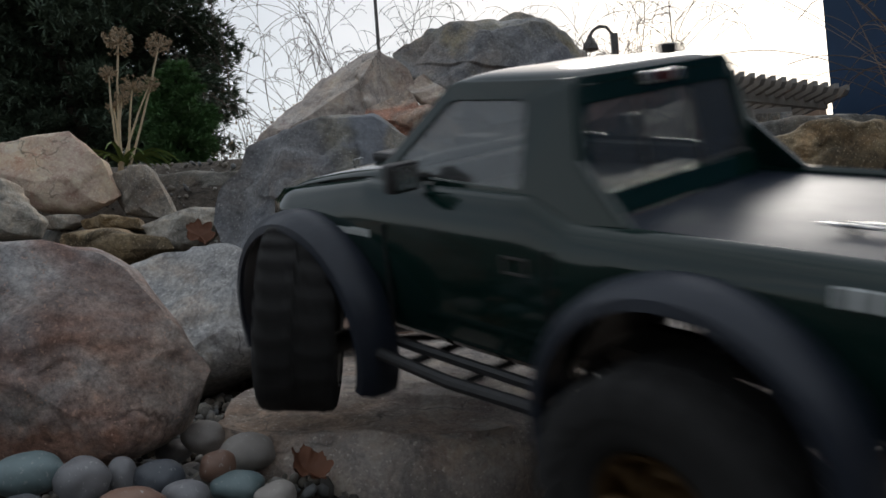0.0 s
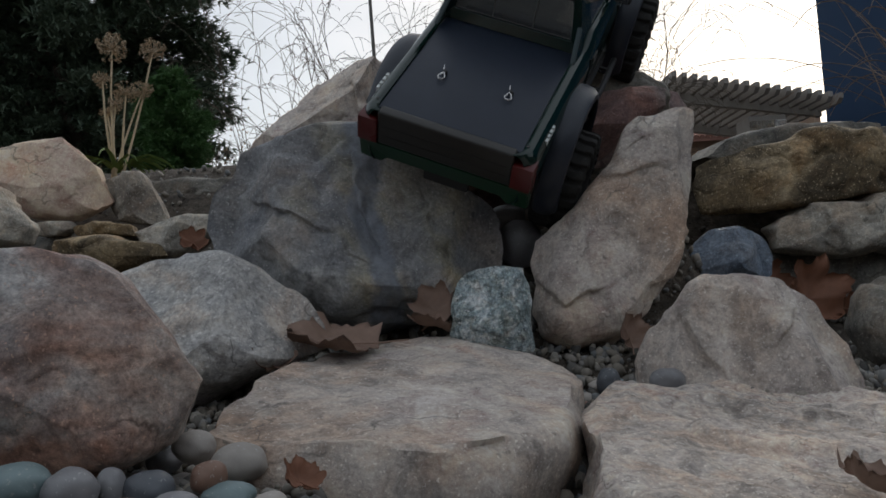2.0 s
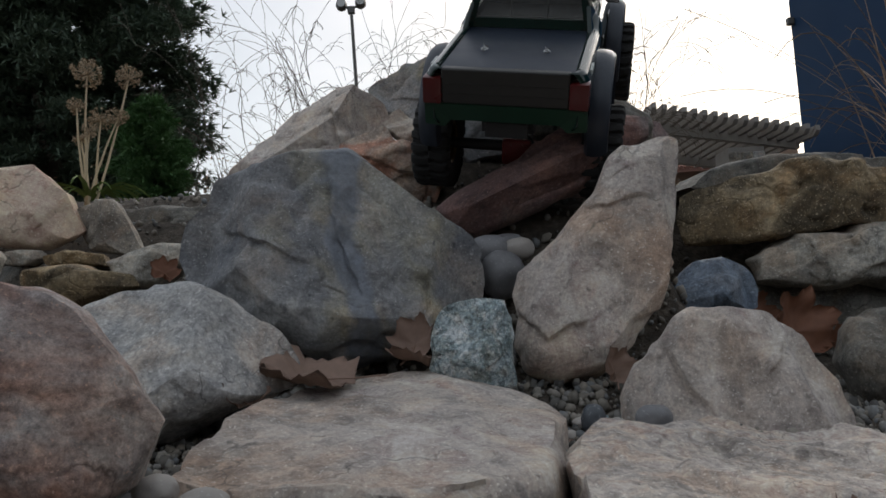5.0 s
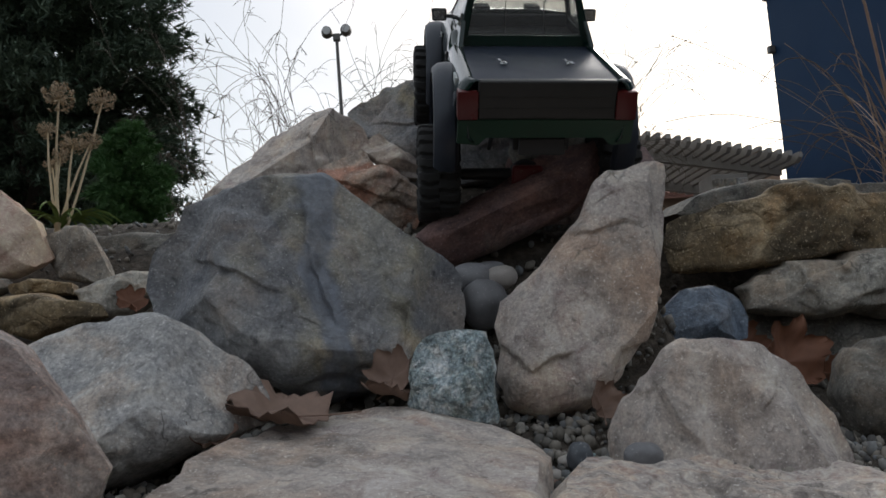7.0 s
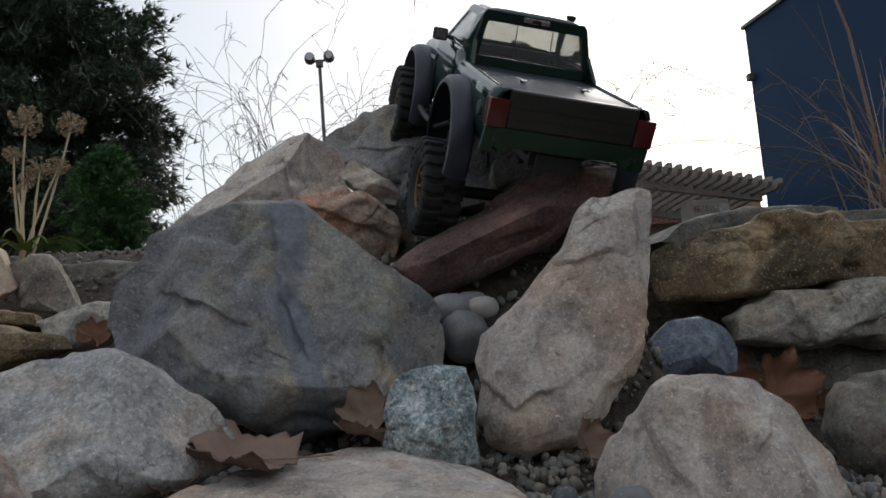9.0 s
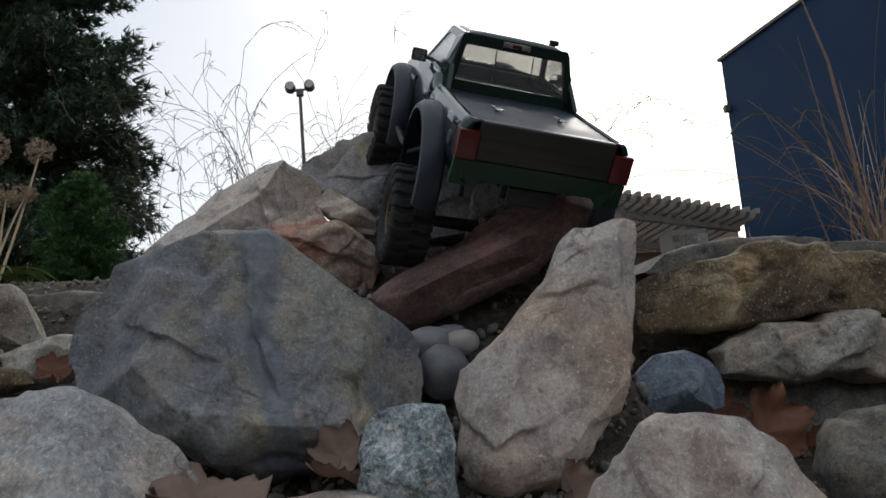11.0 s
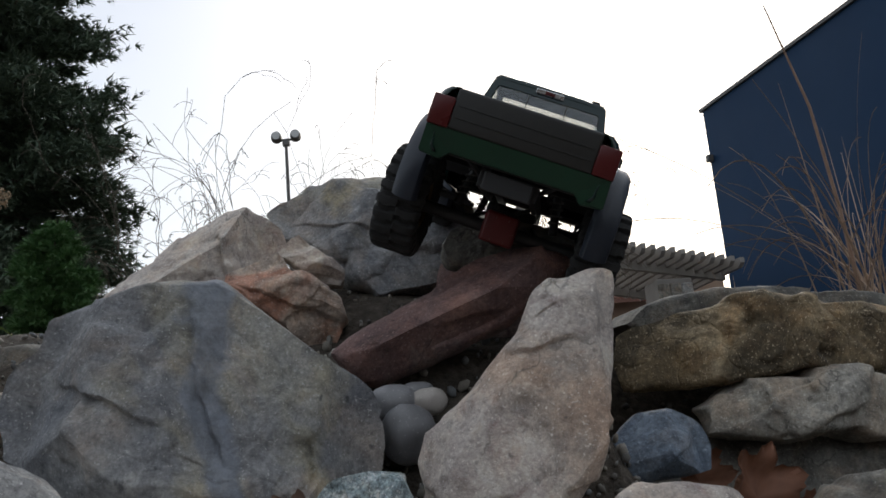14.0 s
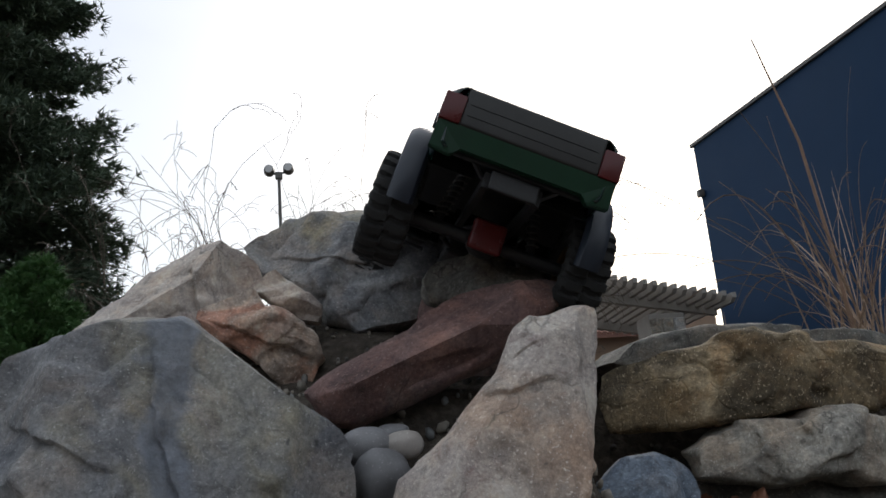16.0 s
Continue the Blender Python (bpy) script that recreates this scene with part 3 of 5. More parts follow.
def pebble(at, size, material, label, seed, turn=0.0):
    rng = random.Random(seed)
    bm = bmesh.new()
    bmesh.ops.create_icosphere(bm, subdivisions=4, radius=1)
    off = Vector((seed * 1.7, seed * 0.9, seed * 2.3))
    for v in bm.verts:
        k = 1 + 0.16 * noise.noise(v.co * 0.9 + off) + 0.05 * noise.noise(v.co * 2.3 + off)
        p = v.co
        v.co = Vector((math.copysign(abs(p.x) ** 0.9, p.x) * size[0], p.y * size[1], math.copysign(abs(p.z) ** 0.92, p.z) * size[2])) * k
    me = bpy.data.meshes.new("pebble")
    bm.to_mesh(me)
    bm.free()
    me.materials.append(material)
    me.polygons.foreach_set("use_smooth", [True] * len(me.polygons))
    ob = new("pebble", me)
    ob.matrix_world = pose(*at, rng.uniform(-12, 12), turn, rng.uniform(-30, 30))
    return tagged(ob, label, "pebble", "rounded pebbles among the rocks")


# ---- rocks, the lowest first ----
rock("boulder", [(-0.364, 0.199), (-0.323, 0.208), (-0.272, 0.204), (-0.251, 0.197), (-0.233, 0.188), (-0.218, 0.179), (-0.206, 0.163), (-0.193, 0.146), (-0.177, 0.125), (-0.163, 0.107), (-0.167, 0.094), (-0.174, 0.080), (-0.182, 0.064), (-0.205, 0.052), (-0.249, 0.044), (-0.306, 0.044), (-0.356, 0.058), (-0.373, 0.131)],
     0.575, 0.060, 0.140, RUST, "large rust-brown and grey boulder beside the pebbles", seed=2, blunt=9.0, smooth=0, facets=4, n=220, rings=64, rough=0.004, cuts=4,
     planes_cut=(((0.25, -0.85, 0.45), 0.64), ((0.85, -0.6, 0.25), 0.86), ((0.0, -0.9, -0.4), 0.93)),
     ledges=(((-0.157, 0.106), (-0.178, 0.062), 1, 0.012, 0.030),))
rock("boulder", [(-0.410, 0.163), (-0.386, 0.182), (-0.357, 0.193), (-0.310, 0.209), (-0.268, 0.218), (-0.233, 0.216), (-0.193, 0.196), (-0.148, 0.161), (-0.128, 0.133), (-0.128, 0.110), (-0.158, 0.096), (-0.205, 0.086), (-0.258, 0.058), (-0.304, 0.053), (-0.361, 0.068), (-0.412, 0.094)],
     0.90, 0.100, 0.100, GREY, "pale grey speckled boulder with a sloping top", seed=3, n=220, rings=60, rough=0.0045, cuts=5,
     planes_cut=(((-0.15, -0.75, 0.65), 0.60), ((0.7, -0.6, 0.45), 0.76), ((0.2, -0.9, -0.45), 0.93)))
rock("boulder", [(0.197, 0.074), (0.215, 0.109), (0.238, 0.135), (0.251, 0.154), (0.270, 0.163), (0.308, 0.159), (0.343, 0.154), (0.373, 0.136), (0.389, 0.111), (0.404, 0.081), (0.419, 0.052), (0.431, 0.026), (0.437, -0.005), (0.395, -0.029), (0.311, -0.017), (0.227, 0.001), (0.196, 0.035)],
     0.87, 0.070, 0.080, TAN, "tan boulder with a rounded crown and a crack", seed=6, blunt=7.0, n=220, rings=64, rough=0.004, cuts=4,
     planes_cut=(((-0.1, -1, 0.25), 0.58), ((0.85, -0.55, 0.45), 0.74), ((-0.9, -0.5, 0.2), 0.80), ((0.1, -0.3, 1), 0.90)),
     ledges=(((0.232, 0.153), (0.237, 0.123), -1, 0.012, 0.050), ((0.237, 0.123), (0.268, 0.062), -1, 0.012, 0.050), ((0.328, 0.090), (0.357, 0.123), -1, 0.005, 0.030)))
rock("stone", [(0.005, 0.135), (0.011, 0.154), (0.027, 0.175), (0.056, 0.180), (0.089, 0.176), (0.098, 0.159), (0.098, 0.125), (0.099, 0.085), (0.069, 0.082), (0.033, 0.096), (0.009, 0.110)],
     0.94, 0.035, 0.035, SPECK, "small speckled green-grey stone wedged upright", seed=7, rough=0.004, n=140, rings=40,
     planes_cut=(((-0.3, -0.8, 0.5), 0.6), ((0.5, -0.8, 0.0), 0.6)))
rock("boulder", [(-0.291, 0.258), (-0.278, 0.295), (-0.251, 0.332), (-0.241, 0.349), (-0.192, 0.362), (-0.135, 0.380), (-0.079, 0.379), (-0.038, 0.351), (0.016, 0.304), (0.062, 0.262), (0.081, 0.229), (0.085, 0.187), (0.040, 0.142), (-0.023, 0.119), (-0.092, 0.110), (-0.125, 0.120), (-0.165, 0.146), (-0.198, 0.159), (-0.231, 0.185), (-0.288, 0.220)],
     1.06, 0.100, 0.200, GREY_VEINED, "huge grey sandstone boulder with a broad flat face", seed=11, facets=5, n=250, rings=76, rough=0.005, cuts=5,
     planes_cut=(((0.05, -1, 0.30), 0.62), ((-0.75, -0.6, 0.35), 0.72), ((0.8, -0.75, 0.1), 0.74), ((0.1, -0.8, -0.6), 0.94)),
     ledges=(((-0.100, 0.348), (-0.089, 0.268), -1, 0.007, 0.035), ((-0.089, 0.268), (-0.062, 0.205), -1, 0.007, 0.035), ((-0.226, 0.285), (-0.174, 0.266), -1, 0.010, 0.030), ((-0.174, 0.266), (-0.124, 0.243), -1, 0.008, 0.030), ((-0.196, 0.334), (-0.135, 0.325), 1, 0.006, 0.040), ((-0.143, 0.323), (-0.104, 0.356), 1, 0.006, 0.030), ((-0.152, 0.154), (-0.093, 0.115), -1, 0.009, 0.020), ((0.015, 0.210), (0.005, 0.159), -1, 0.008, 0.040)))
rock("boulder", [(0.234, 0.344), (0.253, 0.360), (0.279, 0.362), (0.297, 0.367), (0.316, 0.358), (0.316, 0.326), (0.308, 0.269), (0.296, 0.221), (0.282, 0.181), (0.265, 0.144), (0.240, 0.115), (0.215, 0.097), (0.192, 0.076), (0.155, 0.080), (0.119, 0.099), (0.104, 0.125), (0.110, 0.158), (0.106, 0.189), (0.114, 0.214), (0.154, 0.237), (0.193, 0.277), (0.216, 0.307)],
     1.02, 0.055, 0.060, TAN, "tall leaning tan boulder with a pointed tip", seed=12, facets=4, smooth=0, blunt=8.0, n=220, rings=64, rough=0.004, cuts=4,
     planes_cut=(((0.0, -1, 0.12), 0.55), ((0.95, -0.55, 0.05), 0.80), ((-0.5, -0.7, 0.5), 0.72), ((0.1, -0.6, -0.8), 0.93)),
     ledges=(((0.208, 0.309), (0.256, 0.327), -1, 0.005, 0.020), ((0.193, 0.282), (0.263, 0.292), -1, 0.006, 0.050), ((0.105, 0.162), (0.141, 0.137), -1, 0.010, 0.030), ((0.141, 0.137), (0.182, 0.155), -1, 0.009, 0.030)))
rock("stone", [(0.330, 0.176), (0.337, 0.199), (0.370, 0.223), (0.407, 0.226), (0.440, 0.214), (0.453, 0.182), (0.449, 0.154), (0.398, 0.146), (0.358, 0.145), (0.330, 0.151)],
     1.16, 0.050, 0.060, BLUE, "blue-grey angular stone with pale veins", seed=13, rough=0.002, n=140, rings=40, cuts=8,
     planes_cut=(((-0.3, -0.8, 0.5), 0.55), ((0.8, -0.6, 0.2), 0.6), ((0.0, -0.7, -0.7), 0.7)))
rock("boulder", [(-0.312, 0.415), (-0.268, 0.453), (-0.224, 0.484), (-0.171, 0.530), (-0.118, 0.561), (-0.092, 0.567), (-0.067, 0.551), (-0.040, 0.526), (-0.032, 0.503), (-0.049, 0.459), (-0.103, 0.417), (-0.161, 0.405), (-0.248, 0.396)],
     1.40, 0.080, 0.140, TAN, "pale tan boulder rising to a ridge", seed=14, smooth=0, blunt=7.0, n=180, rings=50, rough=0.005, cuts=5,
     planes_cut=(((-0.35, -0.7, 0.65), 0.62), ((0.8, -0.55, 0.0), 0.62), ((0.2, -1, -0.1), 0.72)),
     ledges=(((-0.123, 0.515), (-0.116, 0.449), -1, 0.014, 0.050), ((-0.081, 0.512), (-0.072, 0.483), -1, 0.006, 0.030),))
rock("stone", [(-0.116, 0.449), (-0.084, 0.458), (-0.044, 0.481), (-0.024, 0.458), (0.009, 0.431), (0.043, 0.408), (0.049, 0.382), (0.029, 0.346), (-0.002, 0.350), (-0.049, 0.381), (-0.096, 0.419)],
     1.34, 0.050, 0.080, ORANGE, "tan and red broken rock on the slope", seed=15, smooth=0, blunt=8.0, n=150, rings=44, rough=0.006, cuts=8,
     planes_cut=(((-0.2, -0.7, 0.7), 0.6), ((0.1, -0.8, -0.6), 0.62)),
     ledges=(((-0.078, 0.428), (0.034, 0.376), -1, 0.010, 0.030),))
rock("stone", [(-0.048, 0.489), (-0.018, 0.520), (0.008, 0.497), (0.043, 0.464), (0.043, 0.437), (0.016, 0.443), (-0.026, 0.472)],
     1.40, 0.030, 0.050, TAN, "grey angular stone lying on broken rock", seed=16, smooth=0, blunt=8.0, rough=0.003,
     planes_cut=(((-0.3, -0.6, 0.75), 0.55), ((0.1, -0.7, -0.7), 0.55)))
rock("boulder", [(-0.078, 0.591), (-0.041, 0.611), (0.009, 0.628), (0.059, 0.634), (0.108, 0.639), (0.157, 0.631), (0.198, 0.624), (0.254, 0.602), (0.275, 0.550), (0.252, 0.467), (0.183, 0.430), (0.134, 0.425), (0.093, 0.411), (0.047, 0.447), (0.002, 0.499), (-0.052, 0.543)],
     1.52, 0.120, 0.200, GREY_BIG, "large grey boulder crowning the slope", seed=17, n=190, rings=54, rough=0.007, cuts=5,
     planes_cut=(((0.1, -1, 0.15), 0.60), ((-0.6, -0.6, 0.5), 0.72), ((0.0, -0.5, 0.85), 0.82)),
     ledges=(((0.029, 0.536), (0.054, 0.440), -1, 0.012, 0.060), ((-0.024, 0.563), (0.137, 0.530), -1, 0.008, 0.040),))
rock("boulder", [(0.138, 0.736), (0.160, 0.753), (0.216, 0.755), (0.261, 0.733), (0.289, 0.699), (0.335, 0.660), (0.324, 0.44), (0.212, 0.42), (0.147, 0.46)],
     1.85, 0.080, 0.120, LEDGE, "brown-grey boulder behind the crest", seed=18)
rock("boulder", [(0.027, 0.318), (0.056, 0.338), (0.108, 0.367), (0.148, 0.385), (0.171, 0.405), (0.208, 0.422), (0.253, 0.432), (0.305, 0.436), (0.337, 0.431), (0.331, 0.402), (0.293, 0.375), (0.259, 0.358), (0.239, 0.337), (0.199, 0.317), (0.141, 0.295), (0.083, 0.277), (0.053, 0.285)],
     1.20, 0.060, 0.100, RED, "sloping dark red slab of rock", seed=19, blunt=11.0, smooth=0, n=190, rings=54, rough=0.004, cuts=3,
     planes_cut=(((-0.35, -0.65, 0.75), 0.50), ((0.2, -0.75, -0.65), 0.62)),
     ledges=(((0.148, 0.311), (0.240, 0.345), 1, 0.006, 0.030),))
rock("boulder", [(0.169, 0.466), (0.182, 0.484), (0.226, 0.493), (0.281, 0.490), (0.335, 0.478), (0.361, 0.457), (0.363, 0.408), (0.293, 0.398), (0.226, 0.409), (0.180, 0.439)],
     1.28, 0.040, 0.100, DARK, "dark grey rock on top of the red slab", seed=20)
rock("boulder", [(0.181, 0.437), (0.206, 0.504), (0.278, 0.510), (0.352, 0.490), (0.396, 0.462), (0.419, 0.426), (0.409, 0.374), (0.347, 0.311), (0.259, 0.279), (0.191, 0.312)],
     1.38, 0.060, 0.140, RED, "dark red-brown boulder with a rounded top", seed=21)
rock("ledge_stone", [(0.407, 0.298), (0.417, 0.334), (0.493, 0.360), (0.588, 0.372), (0.663, 0.364), (0.777, 0.361), (0.859, 0.334), (0.849, 0.269), (0.762, 0.261), (0.668, 0.266), (0.574, 0.263), (0.498, 0.251), (0.421, 0.259)],
     1.32, 0.060, 0.120, MOSSY, "long mossy yellow-brown ledge stone", rough=0.011, seed=22, n=150, rings=30, blunt=12.0, cuts=6, smooth=0, group='ledge stones of the dry wall')
rock("ledge_stone", [(0.449, 0.365), (0.485, 0.391), (0.539, 0.407), (0.603, 0.417), (0.708, 0.413), (0.865, 0.389), (0.959, 0.372), (0.951, 0.322), (0.646, 0.342), (0.489, 0.331)],
     1.46, 0.050, 0.200, DARK, "dark flat cap stone of the dry wall", rough=0.011, seed=23, blunt=12.0, cuts=6, smooth=0, group='ledge stones of the dry wall')
rock("ledge_stone", [(0.532, 0.249), (0.556, 0.261), (0.611, 0.262), (0.709, 0.263), (0.819, 0.250), (0.807, 0.169), (0.547, 0.185), (0.494, 0.195), (0.489, 0.226)],
     1.28, 0.050, 0.100, LEDGE, "grey-brown ledge stone with a pale top", rough=0.011, seed=24, blunt=12.0, cuts=6, smooth=0, group='ledge stones of the dry wall')
rock("ledge_stone", [(0.387, 0.191), (0.545, 0.188), (0.846, 0.165), (0.827, 0.043), (0.539, 0.064), (0.379, 0.111)],
     1.34, 0.050, 0.100, DARK, "dark ledge stone low in the dry wall", rough=0.011, seed=25, blunt=12.0, cuts=6, smooth=0, group='ledge stones of the dry wall')
rock("stone", [(0.468, 0.087), (0.482, 0.124), (0.512, 0.148), (0.565, 0.151), (0.593, 0.107), (0.583, 0.032), (0.524, 0.029), (0.482, 0.051)],
     0.98, 0.050, 0.060, DARK, "dark greenish stone beside the ledge", seed=26)
rock("boulder", [(-0.845, 0.451), (-0.784, 0.470), (-0.723, 0.476), (-0.662, 0.480), (-0.635, 0.455), (-0.602, 0.425), (-0.570, 0.361), (-0.596, 0.346), (-0.647, 0.335), (-0.707, 0.341), (-0.767, 0.369), (-0.847, 0.379)],
     1.50, 0.070, 0.120, BEIGE, "angular beige boulder on top of the wall", seed=43, facets=3, blunt=10.0, smooth=0, n=150, rings=44, rough=0.004, cuts=4,
     planes_cut=(((0.2, -0.85, 0.45), 0.5), ((-0.9, -0.6, -0.1), 0.6), ((0.75, -0.6, 0.3), 0.75)))
rock("stone", [(-0.594, 0.399), (-0.555, 0.417), (-0.530, 0.417), (-0.505, 0.376), (-0.483, 0.323), (-0.518, 0.315), (-0.574, 0.327), (-0.586, 0.359)],
     1.52, 0.050, 0.060, LEDGE, "grey wedge-shaped stone leaning on the wall", seed=44, facets=3, blunt=10.0, smooth=0, rough=0.003, cuts=4,
     planes_cut=(((0.75, -0.65, 0.2), 0.5), ((-0.7, -0.7, 0.1), 0.5)))
rock("ledge_stone", [(-0.597, 0.433), (-0.512, 0.440), (-0.405, 0.429), (-0.371, 0.395), (-0.374, 0.323), (-0.540, 0.331), (-0.574, 0.360)],
     1.75, 0.060, 0.100, DARK, "long dark ledge stone under the planting", seed=29, blunt=12.0, cuts=6, smooth=0)
rock("boulder", [(-0.669, 0.335), (-0.599, 0.341), (-0.573, 0.321), (-0.552, 0.304), (-0.539, 0.283), (-0.553, 0.258), (-0.671, 0.258)],
     1.15, 0.060, 0.080, LEDGE, "pale grey rounded boulder", seed=30)
rock("stone", [(-0.685, 0.324), (-0.658, 0.327), (-0.627, 0.325), (-0.620, 0.309), (-0.638, 0.299), (-0.682, 0.305)],
     1.45, 0.030, 0.060, LEDGE, "small flat grey wall stone", seed=31, rough=0.003, n=60, rings=14)
rock("stone", [(-0.610, 0.312), (-0.568, 0.319), (-0.509, 0.309), (-0.506, 0.290), (-0.607, 0.297)],
     1.42, 0.030, 0.060, MOSSY, "thin flat brown wall stone", seed=32, rough=0.003, n=60, rings=14)
rock("stone", [(-0.615, 0.260), (-0.606, 0.283), (-0.535, 0.287), (-0.445, 0.269), (-0.434, 0.248), (-0.487, 0.233), (-0.537, 0.216), (-0.582, 0.234)],
     1.36, 0.050, 0.060, MOSSY, "flat brown wall stone with mossy edge", seed=33, rough=0.004, n=80, rings=18)
rock("stone", [(-0.502, 0.294), (-0.457, 0.311), (-0.409, 0.320), (-0.370, 0.316), (-0.375, 0.279), (-0.412, 0.249), (-0.449, 0.251), (-0.494, 0.278)],
     1.40, 0.050, 0.060, LEDGE, "tan wall stone with a rusty end", seed=34, rough=0.004, n=80, rings=18)
rock("stone", [(-0.753, 0.296), (-0.697, 0.311), (-0.642, 0.307), (-0.471, 0.303), (-0.463, 0.252), (-0.595, 0.205), (-0.734, 0.234)],
     1.50, 0.050, 0.060, DARK, "dark stone low in the stacked wall", seed=35)

# the flat stone in front of the climb
slab("flat_rock", [(-0.180, 0.600), (-0.176, 0.700), (-0.158, 0.79), (-0.122, 0.88), (-0.067, 0.955), (-0.015, 0.965), (0.055, 0.945), (0.104, 0.895), (0.126, 0.82), (0.112, 0.74), (0.082, 0.64), (0.010, 0.595), (-0.07, 0.585), (-0.125, 0.585)],
     0.080, (-0.10, 0.155), 0.085, TAN, "broad flat tan sandstone with a worn level top", seed=4)
slab("flat_rock", [(0.124, 0.765), (0.155, 0.825), (0.187, 0.805), (0.227, 0.825), (0.293, 0.85), (0.381, 0.86), (0.412, 0.84), (0.425, 0.76), (0.400, 0.58), (0.330, 0.46), (0.164, 0.44), (0.090, 0.53), (0.105, 0.64)],
     0.031, (-0.10, 0.12), 0.10, TAN_STAINED, "broad tan sandstone slab with dark pitted stains", seed=9, rough=0.0062)

PEBBLES = [((-0.251, 0.50, 0.060), (0.021, 0.017, 0.013), P_TEAL), ((-0.218, 0.50, 0.054), (0.016, 0.015, 0.014), P_GREY), ((-0.203, 0.52, 0.052), (0.009, 0.011, 0.0115), P_GREY),
           ((-0.182, 0.525, 0.048), (0.015, 0.014, 0.011), P_DARK), ((-0.176, 0.60, 0.060), (0.016, 0.013, 0.0115), P_WHITE), ((-0.140, 0.575, 0.051), (0.020, 0.015, 0.0125), P_WHITE),
           ((-0.136, 0.535, 0.037), (0.017, 0.014, 0.010), P_TEAL), ((-0.158, 0.50, 0.040), (0.014, 0.013, 0.011), P_GREY), ((-0.207, 0.63, 0.046), (0.013, 0.012, 0.009), P_GREY)]
PEBBLES += [((0.215, 0.838, 0.058), (0.017, 0.014, 0.013), P_GREY), ((0.162, 0.86, 0.058), (0.013, 0.012, 0.014), P_DARK), ((0.176, 0.83, 0.048), (0.013, 0.012, 0.013), P_WHITE),
            ((-0.110, 0.52, 0.034), (0.014, 0.012, 0.008), P_WHITE), ((-0.182, 0.475, 0.044), (0.020, 0.016, 0.010), P_BROWN), ((-0.150, 0.54, 0.050), (0.011, 0.010, 0.010), P_BROWN),
            ((-0.275, 0.47, 0.050), (0.016, 0.015, 0.013), P_GREY), ((-0.235, 0.46, 0.046), (0.014, 0.013, 0.011), P_DARK), ((0.195, 0.80, 0.036), (0.010, 0.009, 0.008), P_BROWN)]
PEBBLES += [((0.092, 1.12, 0.250), (0.028, 0.022, 0.020), P_GREY), ((0.131, 1.115, 0.249), (0.019, 0.016, 0.015), P_WHITE), ((0.106, 1.10, 0.216), (0.031, 0.024, 0.030), P_GREY),
            ((0.122, 1.16, 0.264), (0.020, 0.016, 0.011), P_GREY), ((-0.112, 0.95, 0.075), (0.012, 0.011, 0.011), P_TEAL), ((-0.09, 0.97, 0.080), (0.010, 0.010, 0.010), P_BROWN)]
for k, (at, size, mat) in enumerate(PEBBLES):
    colour = {P_TEAL: "smooth blue-green", P_GREY: "smooth grey", P_WHITE: "smooth pale", P_BROWN: "smooth red-brown", P_DARK: "smooth dark slate"}[mat]
    pebble(at, size, mat, colour + " river pebble lying in the gravel", k + 3)
rng = random.Random(21)
for k in range(60):
    x, y = rng.choice(((rng.uniform(-0.34, -0.06), rng.uniform(0.40, 0.60)), (rng.uniform(-0.2, -0.12), rng.uniform(0.6, 0.85)), (rng.uniform(0.11, 0.2), rng.uniform(0.6, 0.9))))
    r = rng.uniform(0.005, 0.011)
    pebble((x, y, ground_z(x, y) + 0.5 * r), (r * 1.3, r, r * 0.8), rng.choice((P_TEAL, P_GREY, P_DARK, P_WHITE, P_BROWN, P_GREY)), "small rounded pebble in the gravel", 100 + k)


def leaf(at, size, turn, material, label, seed, curl=0.5):
    """A dry lobed leaf with a curled blade and a stalk."""
    rng = random.Random(seed)
    lobes = ((0, 1.0), (20, 0.74), (46, 0.95), (70, 0.66), (102, 0.8), (135, 0.55), (165, 0.32))
    loop = [(a, r) for a, r in lobes] + [(360 - a, r) for a, r in lobes[:0:-1]]
    fine = []
    for (a0, r0), (a1, r1) in zip(loop, loop[1:] + [(360, 1.0)]):
        for k in range(4):
            f = k / 4
            fine.append((radians(a0 + (a1 - a0) * f), (r0 + (r1 - r0) * f) * rng.uniform(0.92, 1.06)))
    rings, n = 7, len(fine)
    verts = []
    for j in range(rings):
        s = (j + 0.02) / (rings - 1)
        for a, r in fine:
            x, y = size * s * r * math.sin(a), size * s * r * math.cos(a)
            z = curl * (x * x + 0.5 * y * y) / size + 0.30 * size * s * noise.noise((x / size * 2.2 + seed, y / size * 2.2, seed)) + 0.10 * size * s * noise.noise((x / size * 6 + seed, y / size * 6, seed)) - 0.06 * size * abs(math.sin(a * 2.5)) * s
            verts.append(Vector((x, y, z)))
    faces = [(j * n + k, j * n + (k + 1) % n, (j + 1) * n + (k + 1) % n, (j + 1) * n + k) for j in range(rings - 1) for k in range(n)]
    th = 0.0007
    m = len(verts)
    verts += [v - Vector((0, 0, th)) for v in verts]
    faces += [tuple(m + i for i in f[::-1]) for f in faces]
    last = (rings - 1) * n
    faces += [(last + k, m + last + k, m + last + (k + 1) % n, last + (k + 1) % n) for k in range(n)]
    ob = new("dead_leaf", mesh_of("dead_leaf", verts, faces, material))
    ob.matrix_world = pose(*at, *turn)
    tagged(ob, label, "leaf", "fallen leaves")
    bm = bmesh.new()
    tube(bm, [(0, 0, 0), (0.004, -size * 0.45, 0.004), (0.001, -size * 0.9, 0.012)], 0.0009, 5)
    part("stalk", bm, material, ob)
    return ob


